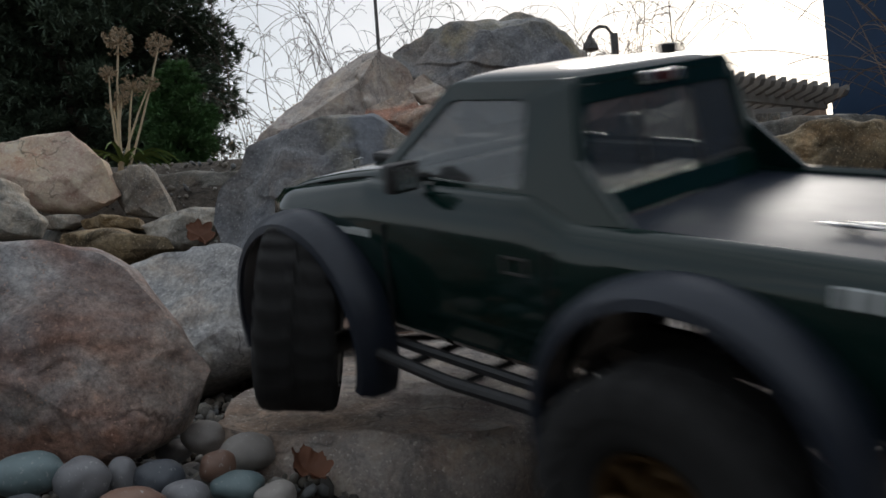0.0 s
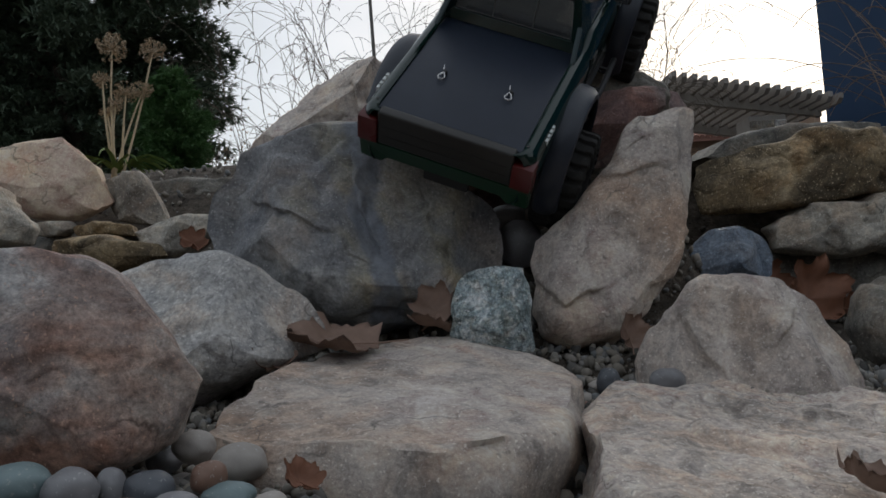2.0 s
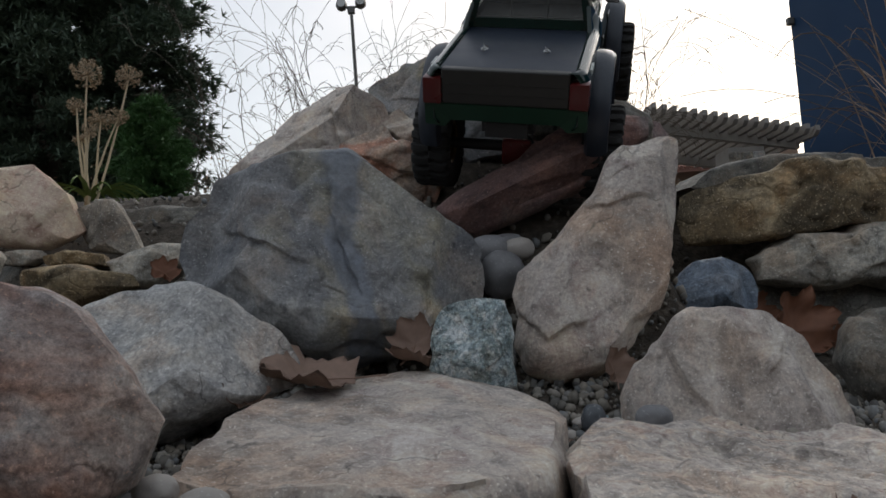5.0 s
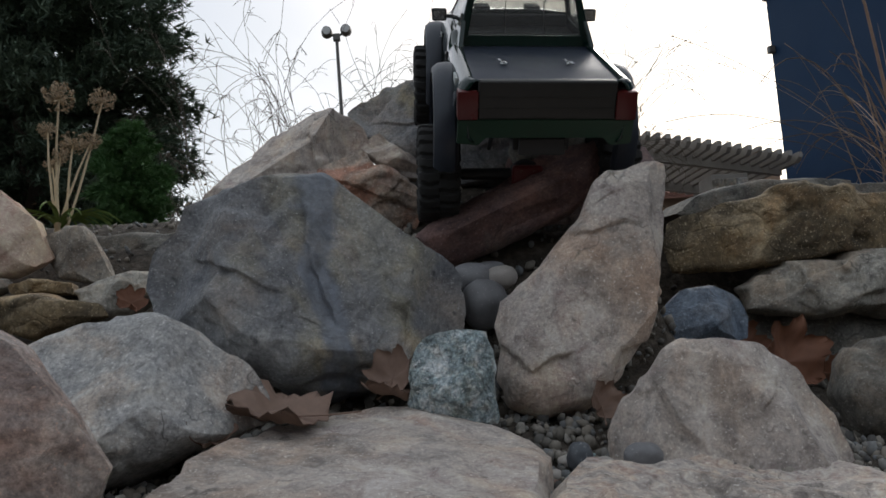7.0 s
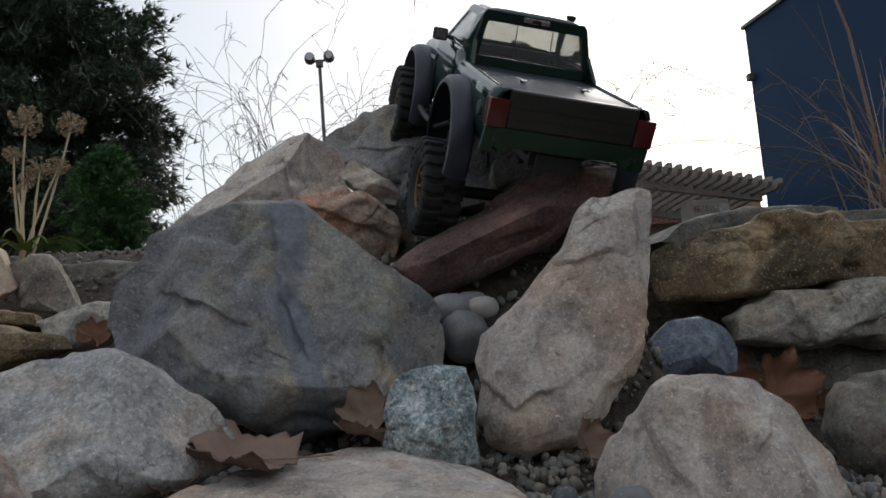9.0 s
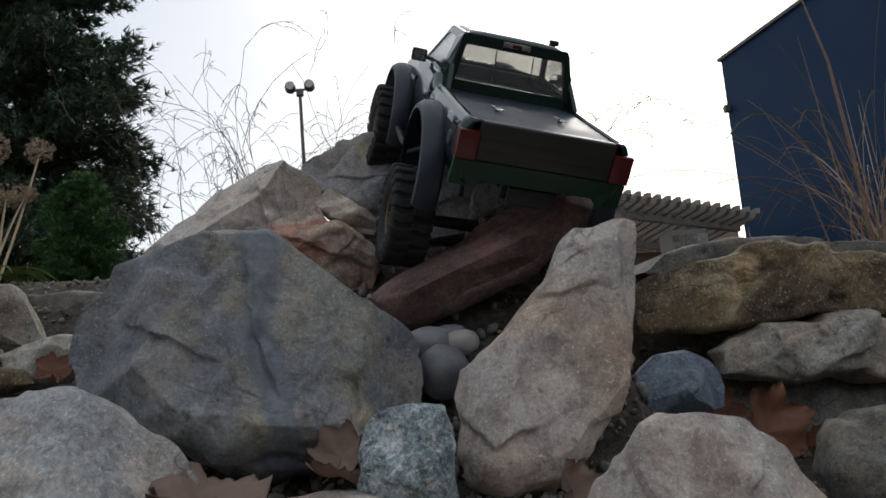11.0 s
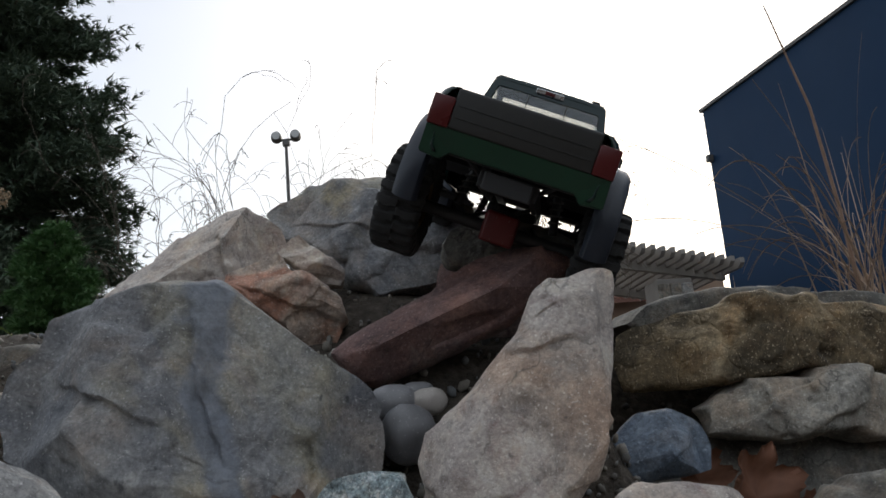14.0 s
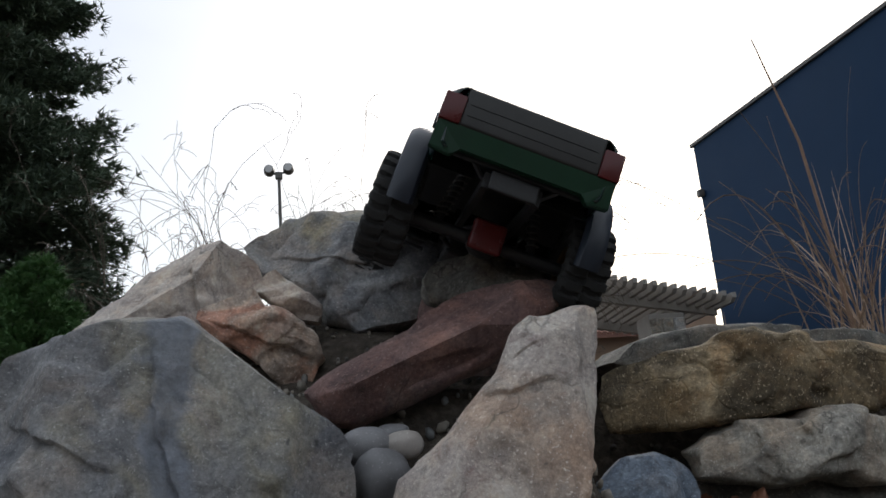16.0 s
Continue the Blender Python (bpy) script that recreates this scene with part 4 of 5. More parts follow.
leaf((-0.098, 0.872, 0.112), 0.070, (10, -10, 78), DEADLEAF, "large curled brown maple leaf lying on the flat stone", 1, 0.42)
leaf((-0.178, 0.86, 0.098), 0.032, (30, 10, 40), DEADLEAF, "small curled brown leaf beside the flat stone", 2, 0.9)
leaf((-0.008, 0.972, 0.138), 0.034, (60, 15, -30), DEADLEAF, "folded brown leaf leaning on the boulder", 3, 0.9)
leaf((-0.005, 0.955, 0.122), 0.040, (8, 6, 80), DEADLEAF, "flat brown leaf behind the flat stone", 4, 0.5)
leaf((0.205, 0.95, 0.095), 0.030, (65, 35, 20), DEADLEAF, "rust-coloured leaf wedged between the rocks", 5, 0.9)
leaf((0.492, 1.15, 0.120), 0.060, (78, 22, 8), RUSTLEAF, "orange-brown leaf standing against the ledge", 6, 0.8)
leaf((0.540, 1.10, 0.085), 0.048, (70, -30, 25), RUSTLEAF, "rust-brown leaf standing against the ledge", 7, 0.9)
leaf((0.445, 1.19, 0.140), 0.042, (80, 35, 0), RUSTLEAF, "rust-brown leaf beside the blue stone", 8, 0.8)
leaf((0.254, 0.525, 0.022), 0.026, (25, 0, 60), DEADLEAF, "pale orange leaf lying on the front stone", 9, 0.9)
leaf((-0.096, 0.555, 0.040), 0.018, (40, 10, 40), RUSTLEAF, "small red-brown curled leaf on pebbles", 10, 0.9)
leaf((-0.176, 0.68, 0.060), 0.012, (70, 20, 30), RUSTLEAF, "small tan leaf against the brown rock", 11, 0.8)
leaf((-0.318, 1.10, 0.245), 0.024, (60, 0, 30), RUSTLEAF, "rust-coloured leaf caught behind a boulder", 12, 0.6)


# ---- the crawler truck ----
ARCH_R, AXLE_R, AXLE_F, AXLE_Z, ARCH_Z, TRACK = 0.076, 0.0135, 0.326, 0.072, 0.092, 0.119


def sill(x):
    z = 0.102
    for ax in (AXLE_R, AXLE_F):
        d = abs(x - ax)
        if d < ARCH_R:
            z = max(z, ARCH_Z + (ARCH_R ** 2 - d * d) ** 0.5)
    if x < AXLE_R - ARCH_R + 0.03:
        z = max(z, 0.116)
    return min(z, 0.160)


def tyre_mesh(steps=220):
    """A balloon tyre moulded in one piece: staggered shoulder lugs, centre blocks and side lugs rise from the carcass."""
    bm = bmesh.new()
    side = [(0.031, 0.019), (0.037, 0.0245), (0.044, 0.0262), (0.049, 0.0266), (0.0500, 0.0267), (0.056, 0.0262), (0.0590, 0.0248)]
    tread = [0.0225, 0.0185, 0.0150, 0.0118, 0.0112, 0.0080, 0.0040, 0.0016, 0.0010]
    prof = side + [(0.0612 if o > 0.02 else 0.0622, o) for o in tread]
    prof = prof + [(r, -o) for r, o in prof[::-1]]
    rings = []
    for r, o in prof:
        ring_ = []
        for k in range(steps):
            f = k / steps * 22 + (0.0 if o > 0 else 0.5)
            slant = abs(o) * 14
            lug = (f + slant) % 1 < 0.56
            mid = (f - slant + 0.4) % 1 < 0.62
            y = o
            rr = r
            if r > 0.0495 and abs(o) > 0.0119:
                rr += 0.0048 if lug and abs(o) < 0.0250 else 0.0
                y += math.copysign(0.0018, o) if lug and abs(o) > 0.02 else 0.0
            elif abs(o) < 0.0119:
                rr += 0.0044 if mid else 0.0005
            a = 2 * math.pi * k / steps
            ring_.append(bm.verts.new((rr * math.cos(a), y, rr * math.sin(a))))
        rings.append(ring_)
    for a, b in zip(rings, rings[1:]):
        for k in range(steps):
            j = (k + 1) % steps
            bm.faces.new((a[k], a[j], b[j], b[k]))
    return bm


def build_truck():
    truck = empty("pickup_truck")
    tagged(truck, "dark green toy crawler pickup with black bed cover and knobbly tyres", "toy truck")
    # side shells
    for s in (1, -1):
        bm = bmesh.new()
        rows = []
        xs = [-0.128 + 0.0055 * k for k in range(95)]
        for x in xs:
            zb = sill(x)
            end = max(0.0, (-0.112 - x) / 0.016, (x - 0.355) / 0.03)
            pull = 0.010 * min(1, end) ** 2
            top = 0.190 if x < 0.09 else (0.190 + 0.012 * min(1, (x - 0.09) / 0.03) if x < 0.26 else 0.202 - 0.017 * (x - 0.26) / 0.125)
            prof = [(0.094, zb), (0.0995, zb + 0.006), (0.1035, max(zb + 0.008, 0.150)), (0.1045, max(zb + 0.011, 0.164)), (0.1030, 0.1765), (0.0985, top - 0.005), (0.0935, top - 0.0005), (0.0885, top), (0.0855, top - 0.002), (0.0850, top - 0.010)]
            rows.append([bm.verts.new((x, s * (y - pull), z)) for y, z in prof])
        for a, b in zip(rows, rows[1:]):
            for k in range(len(a) - 1):
                bm.faces.new((a[k], a[k + 1], b[k + 1], b[k]) if s > 0 else (a[k], b[k], b[k + 1], a[k + 1]))
        ob = part("side_panel", bm, PAINT, truck, "glossy dark green side panel", True)
        sol = ob.modifiers.new("thickness", "SOLIDIFY")
        sol.thickness, sol.offset = 0.0015, -1
        # door seams, handle, badge, slider
        for x in (0.098, 0.236):
            bm = bmesh.new()
            box(bm, (x - 0.0007, s * 0.1040 - 0.0012, 0.108), (x + 0.0007, s * 0.1040 + 0.0012, 0.176))
            part("door_seam", bm, BLACK, truck)
        bm = bmesh.new()
        yy = s * 0.1043
        ring(bm, [(0.112, yy, 0.160), (0.130, yy, 0.160), (0.130, yy, 0.170), (0.112, yy, 0.170)], [(0.1135, yy, 0.1612), (0.1285, yy, 0.1612), (0.1285, yy, 0.1688), (0.1135, yy, 0.1688)], (0, s * 0.0012, 0))
        part("door_handle", bm, POST, truck, "recessed handle with a grey rim")
        bm = bmesh.new()
        for k, w in enumerate((0.006, 0.005, 0.006, 0.005)):
            x0 = -0.082 + 0.0085 * k
            box(bm, (x0, s * 0.1022 - 0.001, 0.1735), (x0 + w, s * 0.1022 + 0.0022, 0.1815))
        part("bed_badge", bm, WHITEP, truck, "white plain mark on the bed side")
        bm = bmesh.new()
        for k in range(9):
            x0 = 0.252 + 0.0042 * k
            box(bm, (x0, s * 0.1038 - 0.0008, 0.1655), (x0 + 0.003, s * 0.1038 + 0.0008, 0.1695 + (0.001 if k < 5 else 0)))
        part("wing_badge", bm, WHITEP, truck, "small white bars on the front wing")
        bm = bmesh.new()
        tube(bm, [(0.075, s * 0.1, 0.104), (0.088, s * 0.116, 0.092), (0.17, s * 0.118, 0.09), (0.25, s * 0.116, 0.092), (0.262, s * 0.1, 0.104)], 0.0042, 10)
        slider = part("rock_slider", bm, BLACK, truck, "black tubular side step")
        bm = bmesh.new()
        tube(bm, [(0.08, s * 0.1, 0.095), (0.25, s * 0.1, 0.095)], 0.0035, 8)
        part("inner_rail", bm, BLACK, slider)
        for x in (0.11, 0.16, 0.21):
            bm = bmesh.new()
            tube(bm, [(x, s * 0.06, 0.09), (x, s * 0.117, 0.091)], 0.003, 6)
            part("rung", bm, BLACK, slider)
        # fender flares
        for ax in (AXLE_R, AXLE_F):
            bm = bmesh.new()
            rows = []
            for k in range(37):
                a = radians(-22 + 224 * k / 36)
                ca, sa = math.cos(a), math.sin(a)
                edge = 1.0
                prof = [(0.081, 0.098), (0.0855, 0.102), (0.0865, 0.110), (0.0845, 0.121), (0.079, 0.1275), (0.0735, 0.1285), (0.073, 0.1255), (0.0765, 0.120), (0.079, 0.108), (0.077, 0.097)]
                rows.append([bm.verts.new((ax + r * edge * ca * 1.04, s * y, ARCH_Z + r * sa)) for r, y in prof])
            for a, b in zip(rows, rows[1:]):
                for k in range(len(a)):
                    j = (k + 1) % len(a)
                    bm.faces.new((a[k], a[j], b[j], b[k]))
            bm.faces.new(rows[0])
            bm.faces.new(rows[-1])
            part("fender_flare", bm, FLARE, truck, "satin grey-black plastic flare", True)
            bm = bmesh.new()
            lathe(bm, [(0.0765, s * 0.04), (0.0765, s * 0.101)], (ax, 0, ARCH_Z), 36)
            for v in list(bm.verts):
                if v.co.z < ARCH_Z + 0.02:
                    bm.verts.remove(v)
            ob = part("wheel_well", bm, BLACK, truck)
            ob.modifiers.new("thickness", "SOLIDIFY").thickness = 0.0012
        # mirror
        bm = bmesh.new()
        box(bm, (0.198, s * 0.100, 0.2005), (0.208, s * 0.122, 0.2185), 0.003)
        tube(bm, [(0.206, s * 0.09, 0.206), (0.204, s * 0.104, 0.208)], 0.003, 6)
        mirror = part("mirror", bm, BLACK, truck, "black door mirror", True)
        bm = bmesh.new()
        plate(bm, [(0.1975, s * 0.1025, 0.203), (0.1975, s * 0.1195, 0.203), (0.1975, s * 0.1195, 0.2165), (0.1975, s * 0.1025, 0.2165)], (-0.0006, 0, 0))
        part("mirror_glass", bm, CHROME, mirror)
        # cab side frame and glass
        bm = bmesh.new()
        outer = [(0.083, s * 0.0925, 0.188), (0.262, s * 0.0935, 0.199), (0.199, s * 0.0735, 0.2575), (0.192, s * 0.0715, 0.261), (0.106, s * 0.0725, 0.261), (0.099, s * 0.0755, 0.257)]
        inner = [(0.128, s * 0.0905, 0.2035), (0.240, s * 0.0915, 0.2070), (0.193, s * 0.0780, 0.2480), (0.188, s * 0.0775, 0.2500), (0.136, s * 0.0775, 0.2500), (0.131, s * 0.0780, 0.2485)]
        ring(bm, outer, inner, (0, -s * 0.003, 0))
        bmesh.ops.bevel(bm, geom=list(bm.edges), offset=0.0008, segments=1, affect="EDGES")
        part("cab_side", bm, PAINT, truck, "glossy dark green cab pillar and door frame")
        bm = bmesh.new()
        plate(bm, [(x, y - s * 0.0014, z) for x, y, z in inner], (0, -s * 0.0008, 0))
        part("side_window", bm, GLASS, truck, "smoked side window")
        # tail light, corner hole, bed buttress, fuel cap
        bm = bmesh.new()
        box(bm, (-0.1318, min(s * 0.080, s * 0.1040), 0.1440), (-0.1100, max(s * 0.080, s * 0.1040), 0.1775), 0.0022)
        part("tail_light", bm, REDLENS, truck, "square red tail light", True)
        bm = bmesh.new()
        lathe(bm, [(0.0, 0.0), (0.0018, 0.0), (0.0018, 0.0006), (0, 0.0006)], (0, 0, 0), 10)
        bmesh.ops.rotate(bm, verts=bm.verts, matrix=Matrix.Rotation(radians(90), 3, "X"))
        bmesh.ops.translate(bm, verts=bm.verts, vec=(-0.1095, s * 0.0890, 0.1903))
        part("corner_hole", bm, BLACK, truck)
        bm = bmesh.new()
        plate(bm, [(0.086, s * 0.0935, 0.188), (0.055, s * 0.0915, 0.1895), (0.092, s * 0.0855, 0.222)], (0, -s * 0.006, 0))
        bmesh.ops.bevel(bm, geom=list(bm.edges), offset=0.0012, segments=2, affect="EDGES")
        part("bed_buttress", bm, PAINT, truck)
        if s > 0:
            bm = bmesh.new()
            lathe(bm, [(0.0, 0.0), (0.008, 0.0), (0.0095, -0.0012), (0.0095, -0.003)], (-0.088, s * 0.1062, 0.157), 24)
            part("fuel_cap", bm, FLARE, truck, "round grey fuel cap", True)
    # bed cover
    bm = bmesh.new()
    box(bm, (-0.118, -0.0848, 0.1825), (0.086, 0.0848, 0.1865), 0.0012)
    part("bed_cover", bm, BEDMAT, truck, "flat satin black bed cover", True)
    for s in (1, -1):
        bm = bmesh.new()
        lathe(bm, [(0.0, 0.0045), (0.0026, 0.0042), (0.003, 0.002), (0.003, -0.001)], (0, 0, 0), 14)
        bmesh.ops.rotate(bm, verts=bm.verts, matrix=Matrix.Rotation(radians(90), 3, "X"))
        bmesh.ops.translate(bm, verts=bm.verts, vec=(-0.029, s * 0.0411, 0.1875))
        post = part("body_post", bm, BLACK, truck)
        bm = bmesh.new()
        loop = [(-0.029 + 0.002, 0.0), (-0.036, 0.003), (-0.041, 0.0045), (-0.0445, 0.002), (-0.0445, -0.002), (-0.041, -0.0042), (-0.036, -0.0022), (-0.030, 0.001), (-0.024, 0.0035), (-0.019, 0.005)]
        tube(bm, [(x, s * 0.0411 + y, 0.1905) for x, y in loop], 0.0010, 6)
        part("body_clip", bm, CHROME, truck, "bent steel wire clip")
    # tailgate, valance, rear glass frame
    bm = bmesh.new()
    box(bm, (-0.1300, -0.0805, 0.1440), (-0.116, 0.0805, 0.1895), 0.0035, 3)
    part("tailgate", bm, DUSTY_BLACK, truck, "dusty black tailgate", True)
    bm = bmesh.new()
    for z in (0.157, 0.170):
        box(bm, (-0.1308, -0.074, z), (-0.1295, 0.074, z + 0.0012), 0.0003)
    part("tailgate_crease", bm, DUSTY_BLACK, truck)
    bm = bmesh.new()
    plate(bm, [(-0.1295, -0.1025, 0.1445), (-0.1295, 0.1025, 0.1445), (-0.1235, 0.1035, 0.1135), (-0.1235, 0.078, 0.1110), (-0.1240, 0.070, 0.122), (-0.1240, -0.070, 0.122), (-0.1235, -0.078, 0.1110), (-0.1235, -0.1035, 0.1135)], (0.010, 0, 0))
    bmesh.ops.bevel(bm, geom=list(bm.edges), offset=0.0012, segments=2, affect="EDGES")
    part("rear_valance", bm, PAINT_LOW, truck, "brighter green lower rear panel")
    bm = bmesh.new()
    outer = [(0.081, -0.0920, 0.187), (0.081, 0.0920, 0.187), (0.0985, 0.0755, 0.257), (0.100, 0.071, 0.2615), (0.100, -0.071, 0.2615), (0.0985, -0.0755, 0.257)]
    inner = [(0.0865, -0.0766, 0.2005), (0.0865, 0.0766, 0.2005), (0.0962, 0.0690, 0.2440), (0.0968, 0.0665, 0.2465), (0.0968, -0.0665, 0.2465), (0.0962, -0.0690, 0.2440)]
    ring(bm, outer, inner, (0.0035, 0, 0.0))
    bmesh.ops.bevel(bm, geom=list(bm.edges), offset=0.0008, segments=1, affect="EDGES")
    part("cab_back", bm, PAINT, truck, "dark green cab back around the window")
    bm = bmesh.new()
    plate(bm, [(x + 0.0014, y, z) for x, y, z in inner], (0.0008, 0, 0))
    win = part("rear_window", bm, GLASS, truck, "smoked sliding rear window")
    bm = bmesh.new()
    for y in (-0.026, 0.026):
        tube(bm, [(0.0872, y, 0.2015), (0.0966, y, 0.2455)], 0.0007, 4)
    tube(bm, [(0.0866, -0.0745, 0.2025), (0.0866, 0.0745, 0.2025)], 0.0007, 4)
    part("window_trim", bm, POST, win)
    bm = bmesh.new()
    ws_out = [(0.258, -0.0935, 0.199), (0.258, 0.0935, 0.199), (0.197, 0.0735, 0.2585), (0.197, -0.0735, 0.2585)]
    ws_in = [(0.2515, -0.086, 0.2065), (0.2515, 0.086, 0.2065), (0.203, 0.0685, 0.2535), (0.203, -0.0685, 0.2535)]
    ring(bm, ws_out, ws_in, (-0.003, 0, -0.002))
    part("windscreen_frame", bm, PAINT, truck)
    bm = bmesh.new()
    plate(bm, [(x - 0.001, y, z - 0.001) for x, y, z in ws_in], (-0.0008, 0, -0.0005))
    part("windscreen", bm, GLASS, truck, "smoked windscreen")
    # roof, third brake light
    bm = bmesh.new()
    grid = []
    for i in range(15):
        u = -1 + 2 * i / 14
        row = []
        for k in range(17):
            w = -1 + 2 * k / 16
            x = 0.149 + 0.0505 * math.copysign(abs(u) ** 0.8, u)
            y = 0.0735 * math.copysign(abs(w) ** 0.8, w)
            z = 0.2565 + 0.0095 * (1 - abs(u) ** 4) ** 0.5 * (1 - abs(w) ** 4) ** 0.5
            row.append(bm.verts.new((x, y, z)))
        grid.append(row)
    for a, b in zip(grid, grid[1:]):
        for k in range(16):
            bm.faces.new((a[k], a[k + 1], b[k + 1], b[k]))
    roof = part("roof", bm, PAINT, truck, "glossy dark green roof", True)
    roof.modifiers.new("thickness", "SOLIDIFY").thickness = 0.0018
    bm = bmesh.new()
    box(bm, (0.0955, -0.019, 0.2515), (0.1015, 0.019, 0.2585), 0.001)
    brake = part("brake_light", bm, CHROME, truck, "high brake light with clear ends")
    bm = bmesh.new()
    box(bm, (0.0945, -0.0065, 0.2525), (0.0985, 0.0065, 0.2575), 0.0006)
    part("lens", bm, REDLENS, brake)
    bm = bmesh.new()
    box(bm, (0.128, -0.066, 0.2635), (0.138, -0.054, 0.2705), 0.0015)
    tube(bm, [(0.133, -0.060, 0.2600), (0.133, -0.060, 0.2660)], 0.0015, 6)
    part("roof_light", bm, BLACK, truck, "small black roof lamp")
    # bonnet, grille, bumper, cabin
    bm = bmesh.new()
    grid = []
    for i in range(13):
        x = 0.250 + 0.127 * i / 12
        row = []
        for k in range(13):
            w = -1 + 2 * k / 12
            z = 0.2035 - 0.018 * ((x - 0.25) / 0.127) ** 1.5 + 0.006 * (1 - w ** 4) - (0.010 if i == 12 else 0)
            row.append(bm.verts.new((x, 0.0885 * w, z)))
        grid.append(row)
    for a, b in zip(grid, grid[1:]):
        for k in range(12):
            bm.faces.new((a[k], a[k + 1], b[k + 1], b[k]))
    hood = part("bonnet", bm, PAINT, truck, "dark green bonnet with scoops", True)
    hood.modifiers.new("thickness", "SOLIDIFY").thickness = 0.0015
    for s in (1, -1):
        bm = bmesh.new()
        box(bm, (0.275, s * 0.04 - 0.012, 0.203), (0.312, s * 0.04 + 0.012, 0.2105), 0.003)
        part("scoop", bm, BLACK, hood)
        bm = bmesh.new()
        tube(bm, [(0.345, s * 0.045, 0.194), (0.340, s * 0.049, 0.203), (0.333, s * 0.045, 0.204), (0.339, s * 0.042, 0.203)], 0.0006, 5)
        part("bonnet_clip", bm, CHROME, hood)
        bm = bmesh.new()
        box(bm, (0.368, min(s * 0.055, s * 0.09), 0.158), (0.380, max(s * 0.055, s * 0.09), 0.178), 0.003)
        part("headlight", bm, LENS, truck, "clear headlight")
    bm = bmesh.new()
    box(bm, (0.366, -0.056, 0.156), (0.378, 0.056, 0.180), 0.002)
    for k in range(5):
        box(bm, (0.377, -0.052, 0.159 + 0.0042 * k), (0.3795, 0.052, 0.1605 + 0.0042 * k))
    part("grille", bm, BLACK, truck, "black grille")
    bm = bmesh.new()
    box(bm, (0.366, -0.098, 0.118), (0.398, 0.098, 0.148), 0.006, 3)
    part("front_bumper", bm, BLACK, truck, "black front bumper", True)
    bm = bmesh.new()
    box(bm, (0.098, -0.086, 0.180), (0.255, 0.086, 0.186))
    box(bm, (0.235, -0.085, 0.186), (0.256, 0.085, 0.204), 0.004)
    box(bm, (0.108, -0.07, 0.186), (0.135, 0.07, 0.195), 0.004)
    part("cabin_interior", bm, BLACK, truck, "dark seats and dashboard")
    # chassis
    for s in (1, -1):
        bm = bmesh.new()
        box(bm, (-0.10, s * 0.030 - 0.004, 0.098), (0.37, s * 0.030 + 0.004, 0.116), 0.001)
        part("chassis_rail", bm, BLACK, truck)
        for ax, d in ((AXLE_R, 1), (AXLE_F, -1)):
            bm = bmesh.new()
            tube(bm, [(ax + 0.01 * d, s * 0.062, 0.078), (ax + 0.022 * d, s * 0.047, 0.16)], 0.0055, 10)
            shock = part("shock_absorber", bm, BLACK, truck)
            bm = bmesh.new()
            coil = []
            for k in range(64):
                f, a = k / 63, k * 0.78
                mid = Vector((ax + 0.011 * d, s * 0.061, 0.088)).lerp(Vector((ax + 0.022 * d, s * 0.047, 0.152)), f)
                coil.append(mid + Vector((0.0085 * math.cos(a), 0.0085 * math.sin(a), 0)))
            tube(bm, coil, 0.0011, 5)
            part("coil_spring", bm, POST, shock)
            bm = bmesh.new()
            tube(bm, [(ax + 0.005 * d, s * 0.05, 0.062), (ax + 0.13 * d, s * 0.026, 0.088)], 0.003, 6)
            tube(bm, [(ax, s * 0.012, 0.088), (ax + 0.09 * d, s * 0.03, 0.106)], 0.003, 6)
            part("suspension_link", bm, BLACK, truck)
    bm = bmesh.new()
    box(bm, (0.12, -0.034, 0.075), (0.22, 0.034, 0.100), 0.006)
    part("skid_plate", bm, BLACK, truck)
    for a, b in (((AXLE_R + 0.02, 0.0, 0.072), (0.125, 0.0, 0.085)), ((AXLE_F - 0.02, 0.0, 0.072), (0.215, 0.0, 0.085))):
        bm = bmesh.new()
        tube(bm, [a, b], 0.004, 8)
        part("drive_shaft", bm, BLACK, truck)
    bm = bmesh.new()
    box(bm, (-0.112, -0.028, 0.095), (-0.104, 0.028, 0.116), 0.002)
    box(bm, (-0.106, -0.075, 0.120), (-0.098, 0.075, 0.128), 0.002)
    for y in (-0.05, 0.05):
        tube(bm, [(-0.10, y, 0.122), (-0.085, y * 0.6, 0.108)], 0.003, 6)
    part("bumper_mount", bm, BLACK, truck)
    axles = {}
    for ax, sgn in ((AXLE_R, -1), (AXLE_F, 1)):
        bm = bmesh.new()
        tube(bm, [(ax, -0.105, AXLE_Z), (ax, -0.03, AXLE_Z), (ax, 0.03, AXLE_Z), (ax, 0.105, AXLE_Z)], [0.008, 0.0085, 0.0085, 0.008], 12)
        bmesh.ops.create_uvsphere(bm, u_segments=16, v_segments=10, radius=0.021, matrix=Matrix.LocRotScale((ax, 0.0, AXLE_Z), None, (1, 1.1, 0.95)))
        axle = axles[ax] = part("axle", bm, BLACK, truck, "black portal axle", True)
        bm = bmesh.new()
        box(bm, (ax + sgn * 0.0235 - 0.006, -0.021, AXLE_Z - 0.018), (ax + sgn * 0.0235 + 0.006, 0.021, AXLE_Z + 0.020), 0.005, 3)
        for a in range(6):
            ang = math.pi * a / 3
            box(bm, (ax + sgn * 0.0305 - 0.001, 0.0165 * math.cos(ang) - 0.0015, AXLE_Z + 0.0155 * math.sin(ang) - 0.0015), (ax + sgn * 0.0305 + 0.001, 0.0165 * math.cos(ang) + 0.0015, AXLE_Z + 0.0155 * math.sin(ang) + 0.0015))
